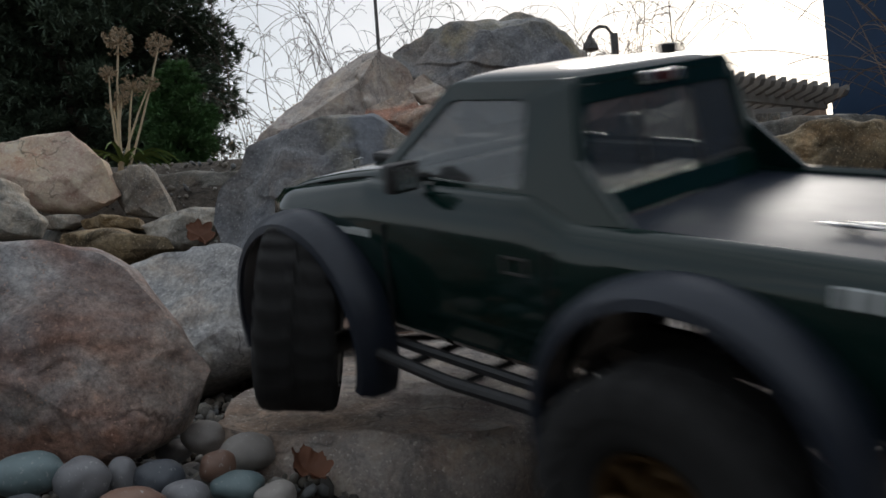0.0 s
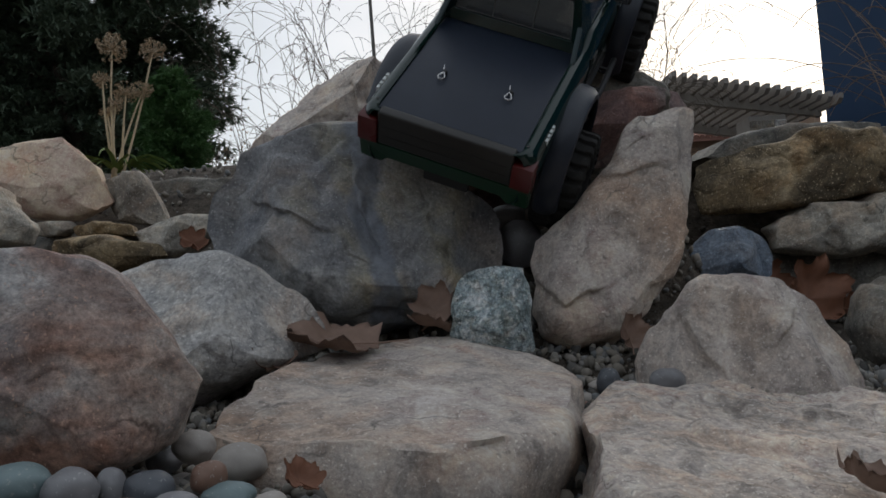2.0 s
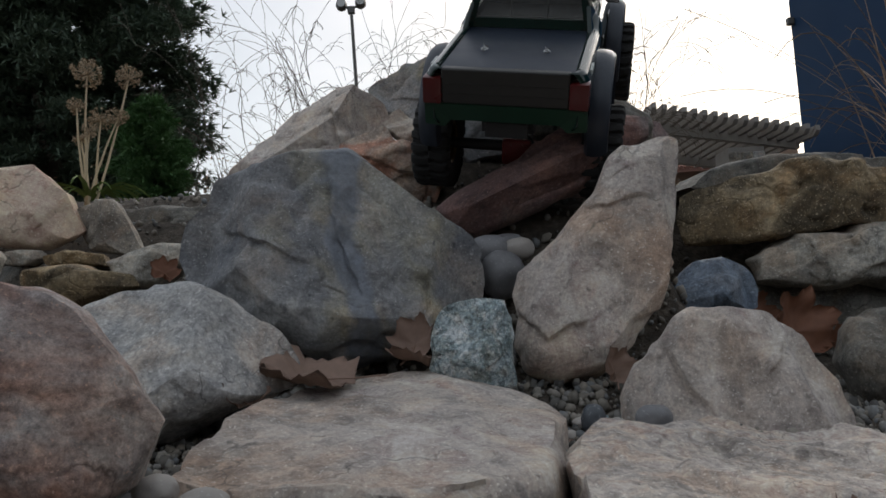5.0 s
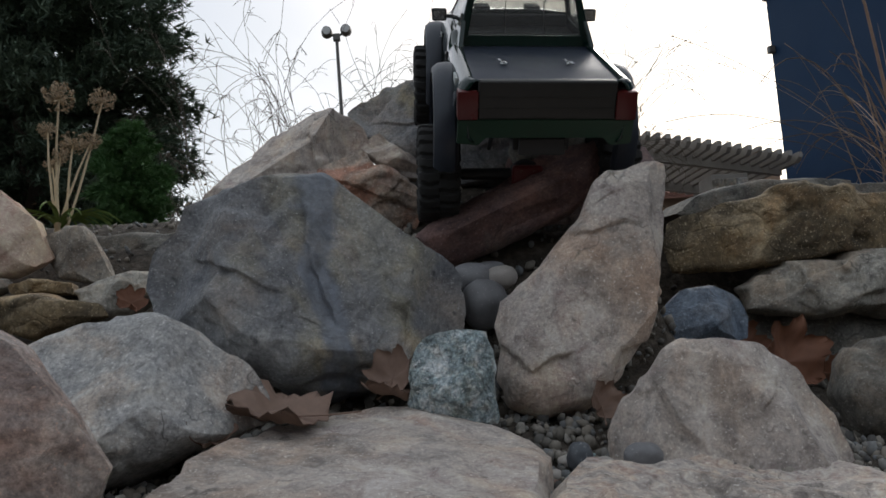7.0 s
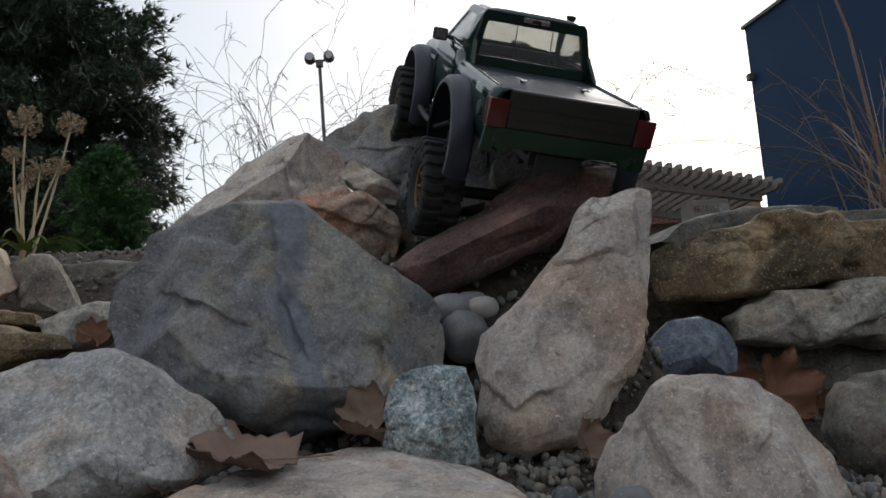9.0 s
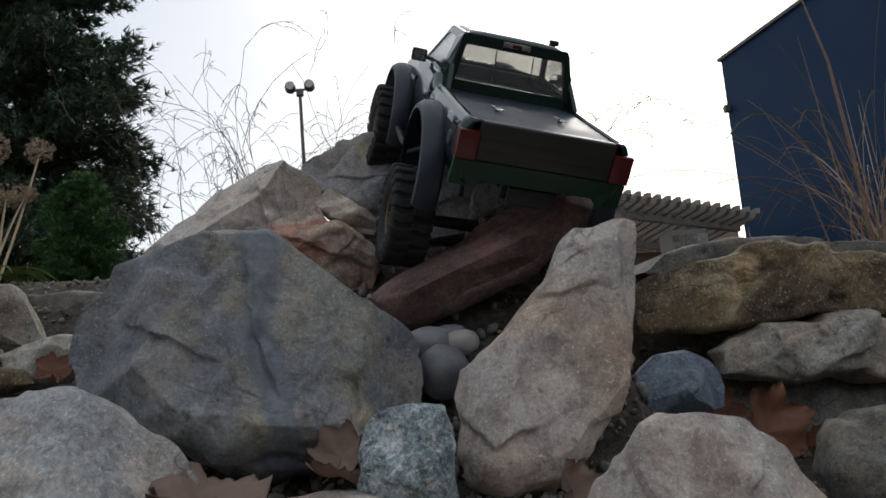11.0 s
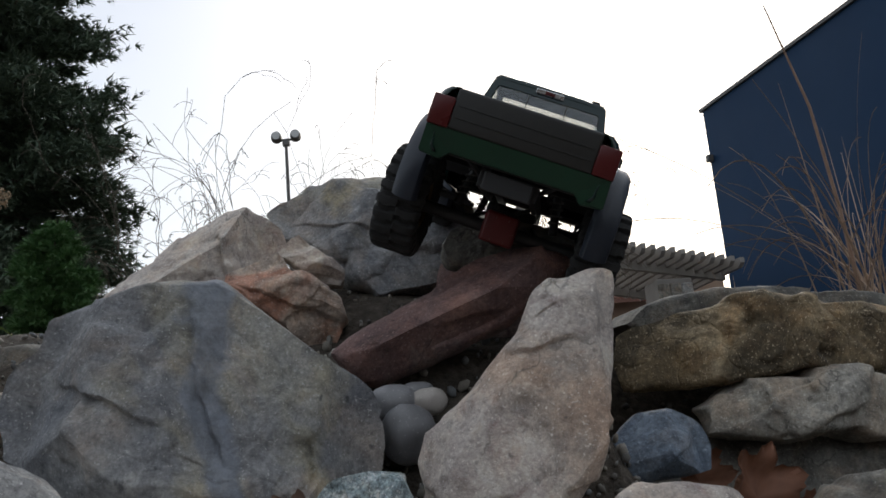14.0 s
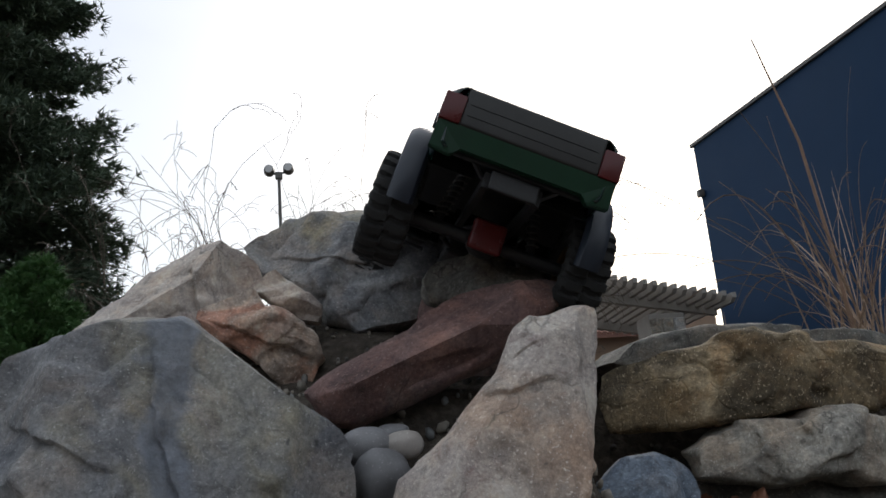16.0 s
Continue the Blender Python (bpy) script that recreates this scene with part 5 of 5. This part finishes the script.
        part("axle_cover", bm, REDCOVER, axle, "red axle cover", True)
    # wheels
    wheels = []
    for ax in (AXLE_R, AXLE_F):
        for s in (1, -1):
            bm = bmesh.new()
            lathe(bm, [(0.004, s * 0.012), (0.012, s * 0.013), (0.0135, s * 0.006), (0.022, s * 0.003), (0.026, s * 0.010), (0.0275, s * 0.019), (0.0305, s * 0.0205), (0.0305, s * 0.014), (0.028, -s * 0.018), (0.031, -s * 0.021)], (0, 0, 0), 36)
            wheel = part("wheel", bm, BRONZE, truck, "bronze beadlock rim", True)
            for k in range(8):
                a = 2 * math.pi * k / 8
                bm = bmesh.new()
                tube(bm, [(0.011 * math.cos(a), s * 0.0135, 0.011 * math.sin(a)), (0.0265 * math.cos(a), s * 0.0165, 0.0265 * math.sin(a))], 0.0024, 6)
                part("spoke", bm, BRONZE, wheel)
            part("tyre", tyre_mesh(), RUBBER, wheel, "dusty black knobbly tyre", True)
            wheels.append((wheel, ax, s))
    return truck, wheels, axles[AXLE_R]


TRUCK, WHEELS, REAR_AXLE = build_truck()


# ---- planting ----
def conifer(name, at, height, radius, bare, material, label, seed, tufts, tuft):
    """Trunk, drooping limbs and many needle sprays, with gaps between the limbs."""
    rng = random.Random(seed)
    tree = empty(name, pose(*at))
    tagged(tree, label, "tree")
    bm = bmesh.new()
    tube(bm, [(0, 0, -0.1), (0.02, 0, height * 0.4), (0, 0.02, height)], [0.035 * height, 0.024 * height, 0.004 * height], 9)
    limbs = []
    count = int(60 + 38 * height)
    for k in range(count):
        f = (k + rng.random()) / count
        z = height * (bare + (0.99 - bare) * f)
        a = k * 2.4 + rng.uniform(-0.5, 0.5)
        ln = radius * (1 - f ** 1.5) ** 0.8 * rng.uniform(0.62, 1.12) * min(1, 0.45 + 2.2 * f) + 0.03 * height
        rise = rng.uniform(-0.12, 0.25) + 0.3 * f
        pts = [Vector((0, 0, z))]
        for j in range(1, 6):
            s = j / 5
            pts.append(Vector((math.cos(a) * ln * s, math.sin(a) * ln * s, z + ln * (rise * s - 0.25 * s * s + 0.12 * s ** 3)) ) + Vector((rng.uniform(-1, 1), rng.uniform(-1, 1), rng.uniform(-1, 1))) * 0.03 * ln)
        limbs.append((pts, ln))
        tube(bm, pts, [0.006 * height * (1 - 0.15 * j) * (1.1 - f) + 0.002 for j in range(6)], 5)
    part("trunk", bm, BARK, tree, "dark bark trunk and limbs")
    verts, faces = [], []
    weights = [ln ** 1.4 for _, ln in limbs]
    for _ in range(tufts):
        pts, ln = rng.choices(limbs, weights)[0]
        s = rng.random() ** 0.6 * 5
        i = min(4, int(s))
        p = pts[i].lerp(pts[i + 1], s - i)
        p = p + Vector((rng.gauss(0, 1), rng.gauss(0, 1), rng.gauss(-0.15, 0.7))) * 0.055 * ln * (0.4 + s / 5)
        out = Vector((p.x, p.y, 0)).normalized() + Vector((rng.uniform(-0.7, 0.7), rng.uniform(-0.7, 0.7), rng.uniform(-0.5, 0.6)))
        out.normalize()
        for _k in range(8):
            d = (out + Vector((rng.uniform(-1, 1), rng.uniform(-1, 1), rng.uniform(-1, 1))) * 0.75).normalized()
            side = d.cross(Vector((rng.uniform(-1, 1), rng.uniform(-1, 1), 1))).normalized()
            l = tuft * rng.uniform(0.6, 1.3)
            w = l * 0.10
            b = len(verts)
            verts += [p - side * w, p + side * w, p + d * l]
            faces.append((b, b + 1, b + 2))
    crown = new("crown", mesh_of("crown", verts, faces, material, False))
    crown.parent = tree
    return tree


conifer("conifer_tree", (-3.02, 7.0, 0.42), 6.2, 1.28, 0.05, NEEDLE, "tall dark conifer with layered limbs on the terrace", 3, 76000, 0.080)
conifer("conifer_tree", (-4.5, 8.2, 0.42), 5.4, 1.5, 0.12, NEEDLE, "tall dark conifer beside another on the terrace", 8, 26000, 0.10)
conifer("pine_sapling", (-1.245, 4.0, 0.42), 0.92, 0.20, 0.40, PINE, "young bright green pine behind the flower stalks", 5, 7000, 0.036)


def shrub(name, at, height, spread, stems, label, seed, thick=0.006, droop=0.5):
    """Leafless shrub: arching stems, each with forking twigs."""
    rng = random.Random(seed)
    bm = bmesh.new()
    tips = []

    def grow(p, d, length, r, depth):
        pts = [p]
        steps = 5
        for k in range(steps):
            d = (d + Vector((rng.uniform(-0.22, 0.22), rng.uniform(-0.22, 0.22), rng.uniform(-0.1, 0.1) - droop * 0.16 * (k + depth)))).normalized()
            p = p + d * length / steps
            pts.append(p)
        tube(bm, pts, [max(0.0015, r * (1 - 0.14 * k)) for k in range(steps + 1)], 3, False)
        tips.append(pts[-1])
        if depth < 4:
            for _ in range(rng.randint(1, 2) if depth else 4):
                q = pts[rng.randint(1, 5)]
                nd = (d + Vector((rng.uniform(-0.9, 0.9), rng.uniform(-0.9, 0.9), rng.uniform(0.0, 0.9)))).normalized()
                grow(q, nd, length * rng.uniform(0.38, 0.6), r * 0.6, depth + 1)

    for _ in range(stems):
        a = rng.uniform(0, 6.28)
        d = Vector((math.cos(a) * spread, math.sin(a) * spread, 1)).normalized()
        grow(Vector((rng.uniform(-0.05, 0.05), rng.uniform(-0.05, 0.05), 0)), d, height * rng.uniform(0.6, 0.95), thick, 0)
    ob = empty(name, pose(*at))
    tagged(ob, label, "shrub", "bare shrubs behind the rocks")
    part("branch_work", bm, TWIG, ob)
    return ob


for k, (x, y, h, sp, st) in enumerate(((-0.98, 5.0, 1.30, 0.40, 11), (-0.66, 5.2, 1.65, 0.30, 10), (-0.35, 5.4, 1.70, 0.30, 10), (0.02, 5.6, 1.65, 0.30, 12), (0.44, 5.6, 1.70, 0.35, 14),
                                       (1.22, 5.3, 1.60, 0.25, 20), (-1.25, 5.4, 1.05, 0.45, 10), (1.02, 5.6, 1.45, 0.28, 12), (0.75, 5.8, 1.5, 0.3, 10))):
    shrub("bare_shrub", (x, y, 0.42), 0.92 * h, sp, int(0.85 * st), "leafless arching shrub against the sky", 30 + k, 0.0044, 0.3)


def leafy_bush(at, size, seed):
    rng = random.Random(seed)
    verts, faces = [], []
    for _ in range(1500):
        p = Vector((rng.gauss(0, 0.4), rng.gauss(0, 0.4), abs(rng.gauss(0.45, 0.3)))) * size
        d = Vector((rng.uniform(-1, 1), rng.uniform(-1, 1), rng.uniform(-1, 1))).normalized()
        s = d.cross(Vector((0.3, 0.2, 1))).normalized()
        l = rng.uniform(0.015, 0.035)
        b = len(verts)
        verts += [p, p + d * l * 0.5 + s * l * 0.3, p + d * l, p + d * l * 0.5 - s * l * 0.3]
        faces.append((b, b + 1, b + 2, b + 3))
    ob = empty("autumn_bush", pose(*at))
    tagged(ob, "thin bush with a few pale dry leaves", "bush")
    c = new("crown", mesh_of("crown", verts, faces, UMBEL, False))
    c.parent = ob
    bm = bmesh.new()
    for k in range(9):
        tube(bm, [(0, 0, 0), (rng.uniform(-0.2, 0.2) * size, rng.uniform(-0.2, 0.2) * size, 0.5 * size), (rng.uniform(-0.5, 0.5) * size, rng.uniform(-0.5, 0.5) * size, size)], [0.008, 0.005, 0.002], 4)
    part("branch_work", bm, TWIG, ob)


leafy_bush((-1.45, 6.0, 0.42), 0.95, 2)
leafy_bush((-1.2, 5.6, 0.42), 0.6, 4)


def allium_clump():
    """Dry flower stalks with umbels and strap leaves."""
    rng = random.Random(9)
    clump = empty("dry_allium", pose(-0.610, 1.62, 0.418) @ Matrix.Scale(0.81, 4))
    tagged(clump, "clump of dry tan flower stalks with round seed heads", "flower")
    heads = ((0.0, 0.0, 0.405, 0.037), (0.090, 0.02, 0.398, 0.031), (-0.018, -0.02, 0.325, 0.021), (0.018, 0.03, 0.305, 0.028), (0.070, 0.0, 0.300, 0.023), (-0.026, 0.02, 0.255, 0.018), (0.014, -0.03, 0.262, 0.020))
    for x, y, z, r in heads:
        bm = bmesh.new()
        base = Vector((rng.uniform(-0.015, 0.015), rng.uniform(-0.015, 0.015), 0))
        top = Vector((x, y, z - 0.088))
        bend = Vector((rng.uniform(-0.008, 0.008), 0, 0))
        tube(bm, [base, base.lerp(top, 0.35) + bend, base.lerp(top, 0.7) + bend, top], [0.0034, 0.003, 0.0026, 0.002], 6)
        stem = part("stalk", bm, STRAW, clump)
        bm = bmesh.new()
        for _ in range(70):
            d = Vector((rng.gauss(0, 1), rng.gauss(0, 1), rng.gauss(0.15, 0.8))).normalized()
            tip = top + d * r * rng.uniform(0.7, 1.05) * (0.85 if d.z < 0 else 1.0)
            tube(bm, [top, tip], 0.0006, 3, False)
            side = d.cross(Vector((0.2, 0.5, 0.8))).normalized()
            up = d.cross(side)
            for q in range(4):
                a = q * 1.57 + rng.random()
                o = (math.cos(a) * side + math.sin(a) * up) * r * 0.17
                e = (math.cos(a + 0.5) * side + math.sin(a + 0.5) * up) * r * 0.15
                bm.faces.new([bm.verts.new(v) for v in (tip, tip + o + d * r * 0.1, tip + d * r * 0.16, tip + e + d * r * 0.02)])
        part("seed_head", bm, UMBEL, stem, "round dry seed head")
    for k in range(22):
        a = rng.uniform(0, 6.28)
        ln = rng.uniform(0.07, 0.15)
        w = 0.007
        pts = [Vector((math.cos(a) * ln * s, math.sin(a) * ln * s, 0.02 + ln * (1.1 * s - 1.0 * s * s))) for s in (0, 0.3, 0.6, 0.85, 1)]
        bm = bmesh.new()
        side = Vector((-math.sin(a), math.cos(a), 0))
        l = [bm.verts.new(p + side * w * (1 - 0.9 * i / 4)) for i, p in enumerate(pts)]
        m = [bm.verts.new(p - Vector((0, 0, 0.003))) for i, p in enumerate(pts)]
        r = [bm.verts.new(p - side * w * (1 - 0.9 * i / 4)) for i, p in enumerate(pts)]
        for i in range(4):
            bm.faces.new((l[i], m[i], m[i + 1], l[i + 1]))
            bm.faces.new((m[i], r[i], r[i + 1], m[i + 1]))
        part("leaf_blade", bm, STRAP, clump, "green strap leaf" if k == 0 else "")


allium_clump()


def grass_clump(at, blades, seed, height, spread, label, lean=(0, 0)):
    """Arching dry blades with a keel, each one by itself."""
    rng = random.Random(seed)
    ob = empty("dry_grass_clump", pose(*at))
    tagged(ob, label, "grass", "dry ornamental grass")
    for _ in range(blades):
        verts, faces = [], []
        a = rng.uniform(0, 6.28)
        reach = rng.uniform(0.1, 1.0) * spread
        h = height * rng.uniform(0.5, 1.1)
        w = rng.uniform(0.0012, 0.0026)
        side = Vector((-math.sin(a), math.cos(a), 0)) * w
        base = Vector((rng.gauss(0, 0.025), rng.gauss(0, 0.025), 0))
        droop = rng.uniform(0.05, 0.8)
        for k in range(13):
            s = k / 12
            p = base + Vector((math.cos(a) * reach * s ** 1.5 + lean[0] * s, math.sin(a) * reach * s ** 1.5 + lean[1] * s, h * (s - droop * s ** 3)))
            b = len(verts)
            verts += [p - side * (1 - 0.85 * s), p + side * (1 - 0.85 * s), p + Vector((0, 0, -w * 0.8))]
            if k:
                faces += [(b - 3, b - 1, b + 2, b), (b - 1, b - 2, b + 1, b + 2)]
        c = new("grass_blade", mesh_of("grass_blade", verts, faces, GRASSY))
        c.parent = ob
    return ob


grass_clump((1.03, 1.70, 0.38), 34, 4, 0.50, 0.42, "tuft of dry reddish ornamental grass on the terrace", (-0.07, 0))
tall = grass_clump((1.12, 1.82, 0.38), 30, 6, 0.62, 0.45, "tall dry ornamental grass behind the ledge stones", (-0.10, 0))
grass_clump((0.80, 1.75, 0.38), 8, 7, 0.16, 0.16, "few dry grass blades on the terrace edge")
bm = bmesh.new()
tube(bm, [(-0.09, -0.1, 0.0), (-0.115, -0.12, 0.22), (-0.155, -0.15, 0.42), (-0.235, -0.19, 0.62)], [0.0045, 0.004, 0.003, 0.001], 6)
part("seed_stalk", bm, GRASSY, tall, "long bare seed stalk")


# ---- distance ----
def building():
    b = empty("navy_building", pose(0, 0, 0))
    tagged(b, "flat-sided building with navy blue cladding", "building")
    p1, p2 = Vector((4.2, 9.0, 0)), Vector((4.9, 5.0, 0))
    d = (p2 - p1).normalized()
    back = Vector((-d.y, d.x, 0)) * 6
    if back.x < 0:
        back = -back
    far = p1 + d * 9
    bm = bmesh.new()
    plate(bm, [p1 + Vector((0, 0, 0.2)), far + Vector((0, 0, 0.2)), far + back + Vector((0, 0, 0.2)), p1 + back + Vector((0, 0, 0.2))], (0, 0, 3.63))
    part("wall", bm, NAVY, b, "navy blue wall")
    n = Vector((d.y, -d.x, 0))
    if n.x > 0:
        n = -n
    bm = bmesh.new()
    e = 0.03
    plate(bm, [p1 + n * e - d * e + Vector((0, 0, 3.83)), far + n * e + Vector((0, 0, 3.83)), far + back + Vector((0, 0, 3.83)), p1 + back - d * e + Vector((0, 0, 3.83))], (0, 0, 0.035))
    part("roof", bm, POST, b, "thin dark roof edge")
    bm = bmesh.new()
    q = p1 + n * 0.02 + d * 0.03
    box(bm, q + Vector((-0.05, -0.05, 3.2)), q + Vector((0.02, 0.02, 3.28)), 0.01)
    part("wall_lamp", bm, POST, b)


building()


def pergola():
    p = empty("pergola", pose(3.05, 8.0, 0.0))
    tagged(p, "weathered grey timber pergola on stone columns", "pergola")
    for k in range(17):
        x = -0.75 + 0.098 * k
        bm = bmesh.new()
        z = 2.185 - 0.0195 * k
        plate(bm, [(x, 0, z - 0.05), (x + 0.0, 0.06, z - 0.09), (x, 2.2, z - 0.06), (x, 2.2, z + 0.02), (x, 0, z)], (0.045, 0, 0))
        part("rafter", bm, TIMBER, p)
    for y in (0.45, 1.7):
        bm = bmesh.new()
        plate(bm, [(-0.8, y, 2.02), (0.85, y, 1.74), (0.85, y, 1.86), (-0.8, y, 2.14)], (0, 0.08, 0))
        part("beam", bm, TIMBER, p)
    for x in (0.28, -0.75):
        bm = bmesh.new()
        box(bm, (x - 0.19, 0.4, 0.2), (x + 0.19, 0.78, 1.78), 0.02)
        col = part("column", bm, TIMBER, p)
        rng = random.Random(3)
        for z in range(9):
            for k in range(3):
                bm = bmesh.new()
                w = 0.127
                x0 = x - 0.19 + k * w
                box(bm, (x0 + 0.006, 0.38, 0.3 + z * 0.16), (x0 + w - 0.006, 0.41, 0.445 + z * 0.16), 0.01, 1)
                part("stone_block", bm, rng.choice((LEDGE, DARK, GREY)), col)


pergola()


def tile_roof_house():
    h = empty("tile_roof_house", pose(4.0, 11.5, 0.3))
    tagged(h, "low tan stucco house with a clay tile roof", "house")
    bm = bmesh.new()
    box(bm, (-1.2, 0.3, 0), (1.35, 3.0, 2.02), 0.01)
    part("wall", bm, STUCCO, h, "tan stucco wall")
    bm = bmesh.new()
    plate(bm, [(-1.5, 0.0, 1.78), (0.25, 0.0, 1.78), (0.25, 1.4, 2.2), (-1.5, 1.4, 2.2)], (0, 0, 0.05))
    for k in range(22):
        x = -1.48 + 0.08 * k
        tube(bm, [(x, -0.02, 1.84), (x, 1.4, 2.26)], 0.032, 6)
    part("roof", bm, CLAY, h, "clay barrel tile roof")
    bm = bmesh.new()
    box(bm, (0.3, 0.25, 0), (1.4, 0.31, 2.30), 0.01)
    part("gable", bm, STUCCO, h)


tile_roof_house()


def lamp_post():
    l = empty("parking_lot_lamp", pose(-1.70, 25.0, 0.4))
    tagged(l, "tall grey twin-headed parking lot lamp", "street lamp")
    bm = bmesh.new()
    tube(bm, [(0.12, 0, 0), (0.0, 0, 9.45)], [0.075, 0.05], 10)
    box(bm, (-0.11, -0.09, 9.4), (0.11, 0.09, 9.62), 0.03)
    tube(bm, [(-0.3, 0, 9.62), (0, 0, 9.56), (0.3, 0, 9.66)], 0.035, 6)
    part("pole", bm, POST, l)
    for s in (-1, 1):
        bm = bmesh.new()
        lathe(bm, [(0.0, -0.16), (0.14, -0.14), (0.17, 0.0), (0.17, 0.12), (0.13, 0.17), (0, 0.17)], (s * 0.29, 0, 9.72 + 0.02 * s), 18)
        head = part("lamp_head", bm, POST, l, "", True)
        bm = bmesh.new()
        lathe(bm, [(0.0, -0.165), (0.12, -0.16), (0.12, -0.14)], (s * 0.29, 0, 9.72 + 0.02 * s), 18)
        part("lens", bm, LENS, head)


lamp_post()


def lantern():
    l = empty("hanging_lantern_post", pose(2.58, 12.0, 0.4))
    tagged(l, "dark lantern hanging from a curved post", "street lamp")
    bm = bmesh.new()
    tube(bm, [(0, 0, 0), (0, 0, 3.1), (-0.02, 0, 3.28), (-0.10, 0, 3.40), (-0.2, 0, 3.42), (-0.3, 0, 3.36), (-0.35, 0, 3.28)], 0.022, 8)
    box(bm, (-0.05, -0.05, 2.95), (0.05, 0.05, 3.3), 0.02)
    part("post", bm, POST, l)
    bm = bmesh.new()
    tube(bm, [(-0.35, 0, 3.30), (-0.35, 0, 3.24), (-0.35, 0, 3.16), (-0.35, 0, 3.08)], [0.02, 0.05, 0.10, 0.12], 12)
    part("lantern", bm, POST, l)


lantern()


# ---- what moves ----
TRUCK_ROWS = [
    (0.0, pose(0.2018, 0.4795, 0.0014, -12.555, -11.909, 131.924)),
    (0.3, pose(0.1221, 0.5990, 0.0459, -19.165, -11.491, 117.200)),
    (0.5, pose(0.0773, 0.7116, 0.0553, -5.892, -19.338, 119.468)),
    (0.8, pose(0.0088, 0.8992, 0.0912, 8.365, -44.721, 101.871)),
    (1.0, pose(0.0011, 1.0097, 0.1417, 7.749, -56.142, 83.424)),
    (1.5, pose(0.0218, 1.0970, 0.2630, 26.861, -44.656, 59.195)),
    (2.0, pose(0.0476, 1.1369, 0.3019, 33.191, -43.002, 54.630)),
    (2.5, pose(0.0699, 1.2025, 0.3370, 30.814, -40.259, 60.022)),
    (3.0, pose(0.1026, 1.2572, 0.3679, 19.325, -31.558, 64.457)),
    (3.5, pose(0.1030, 1.2651, 0.3799, 19.387, -29.813, 68.409)),
    (4.0, pose(0.1186, 1.2595, 0.3780, 17.388, -30.957, 65.069)),
    (6.5, pose(0.1763, 1.2211, 0.3691, 4.457, -32.228, 86.326)),
    (7.0, pose(0.1812, 1.2076, 0.3662, 3.535, -31.714, 88.784)),
    (8.0, pose(0.1877, 1.2076, 0.3590, 3.562, -32.919, 89.079)),
    (9.0, pose(0.2019, 1.2512, 0.3812, 9.432, -29.730, 95.984)),
    (11.5, pose(0.1893, 1.2320, 0.3770, 10.827, -32.186, 93.261)),
    (12.5, pose(0.2154, 1.1777, 0.3429, 5.918, -35.058, 93.873)),
    (13.0, pose(0.2153, 1.1973, 0.3580, 14.090, -31.847, 87.872)),
    (13.5, pose(0.2150, 1.2072, 0.3642, 18.296, -26.418, 78.496)),
    (14.0, pose(0.2124, 1.1937, 0.3953, 24.866, -11.874, 76.700)),
    (14.5, pose(0.2122, 1.1940, 0.3974, 24.838, -12.273, 77.496)),
    (15.0, pose(0.2238, 1.2186, 0.4043, 24.099, -12.039, 79.303)),
    (15.5, pose(0.2300, 1.2186, 0.4209, 22.189, -10.188, 81.543)),
    (16.0, pose(0.2197, 1.1985, 0.4201, 22.624, -3.339, 91.917)),
]


def motions():
    walk(TRUCK, TRUCK_ROWS)
    # the wheels roll with the way the truck covers, a little more where they slip
    roll = [0.00, 1.98, 4.01, 6.16, 8.35, 9.82, 11.03, 12.24, 13.04, 13.45, 13.86, 14.39, 14.92, 15.42, 15.91, 16.39, 16.50, 16.60, 16.67, 16.77, 16.88, 16.97, 17.07, 17.16, 17.25, 17.34, 17.43, 17.53, 17.62, 17.71, 17.80, 17.90, 17.99, 18.08, 18.17, 18.26, 18.26, 18.26, 18.26, 18.26, 18.26, 18.43, 18.60, 18.77, 18.94, 19.11, 19.11, 19.11, 19.11, 19.11, 19.11, 19.11, 19.11, 19.11, 19.11, 19.11, 19.11, 19.11, 19.22, 19.45, 19.68, 19.91, 20.14, 20.20, 20.36, 20.52, 20.61, 20.70, 20.82, 21.04, 21.27, 21.27, 21.27, 21.39, 21.58, 21.77, 21.89, 22.01, 22.08, 22.23, 22.38]
    # the rear axle hangs lower while the truck stands steeply on the slope
    droop = [(0, 0), (1, 0), (1.5, 0.018), (3, 0.03), (4, 0.035), (6.5, 0.042), (8, 0.048), (11.5, 0.048), (12.5, 0.042), (13, 0.030), (13.5, 0.030), (14, 0.010), (16, 0)]
    walk(REAR_AXLE, [(t, Matrix.Translation((0, 0, -d))) for t, d in droop])
    for wheel, ax, s in WHEELS:
        steer = -38 if ax > 0.1 else 0
        rows = []
        front = ax > 0.1
        for k, turn in enumerate(roll):
            t = 16.0 * k / (len(roll) - 1)
            ease = max(0.0, 1 - t / 0.9)
            rows.append((t, Matrix.Translation((ax, s * TRACK, AXLE_Z + (0.028 * max(0.0, 1 - t / 0.5) if front else -lerp_table(droop, t)))) @ Matrix.Rotation(radians(10 * max(0.0, 1 - t / 0.5) if front else 0), 4, "X") @ Matrix.Rotation(radians(steer * ease), 4, "Z") @ Matrix.Rotation(turn, 4, "Y")))
        walk(wheel, rows)


motions()
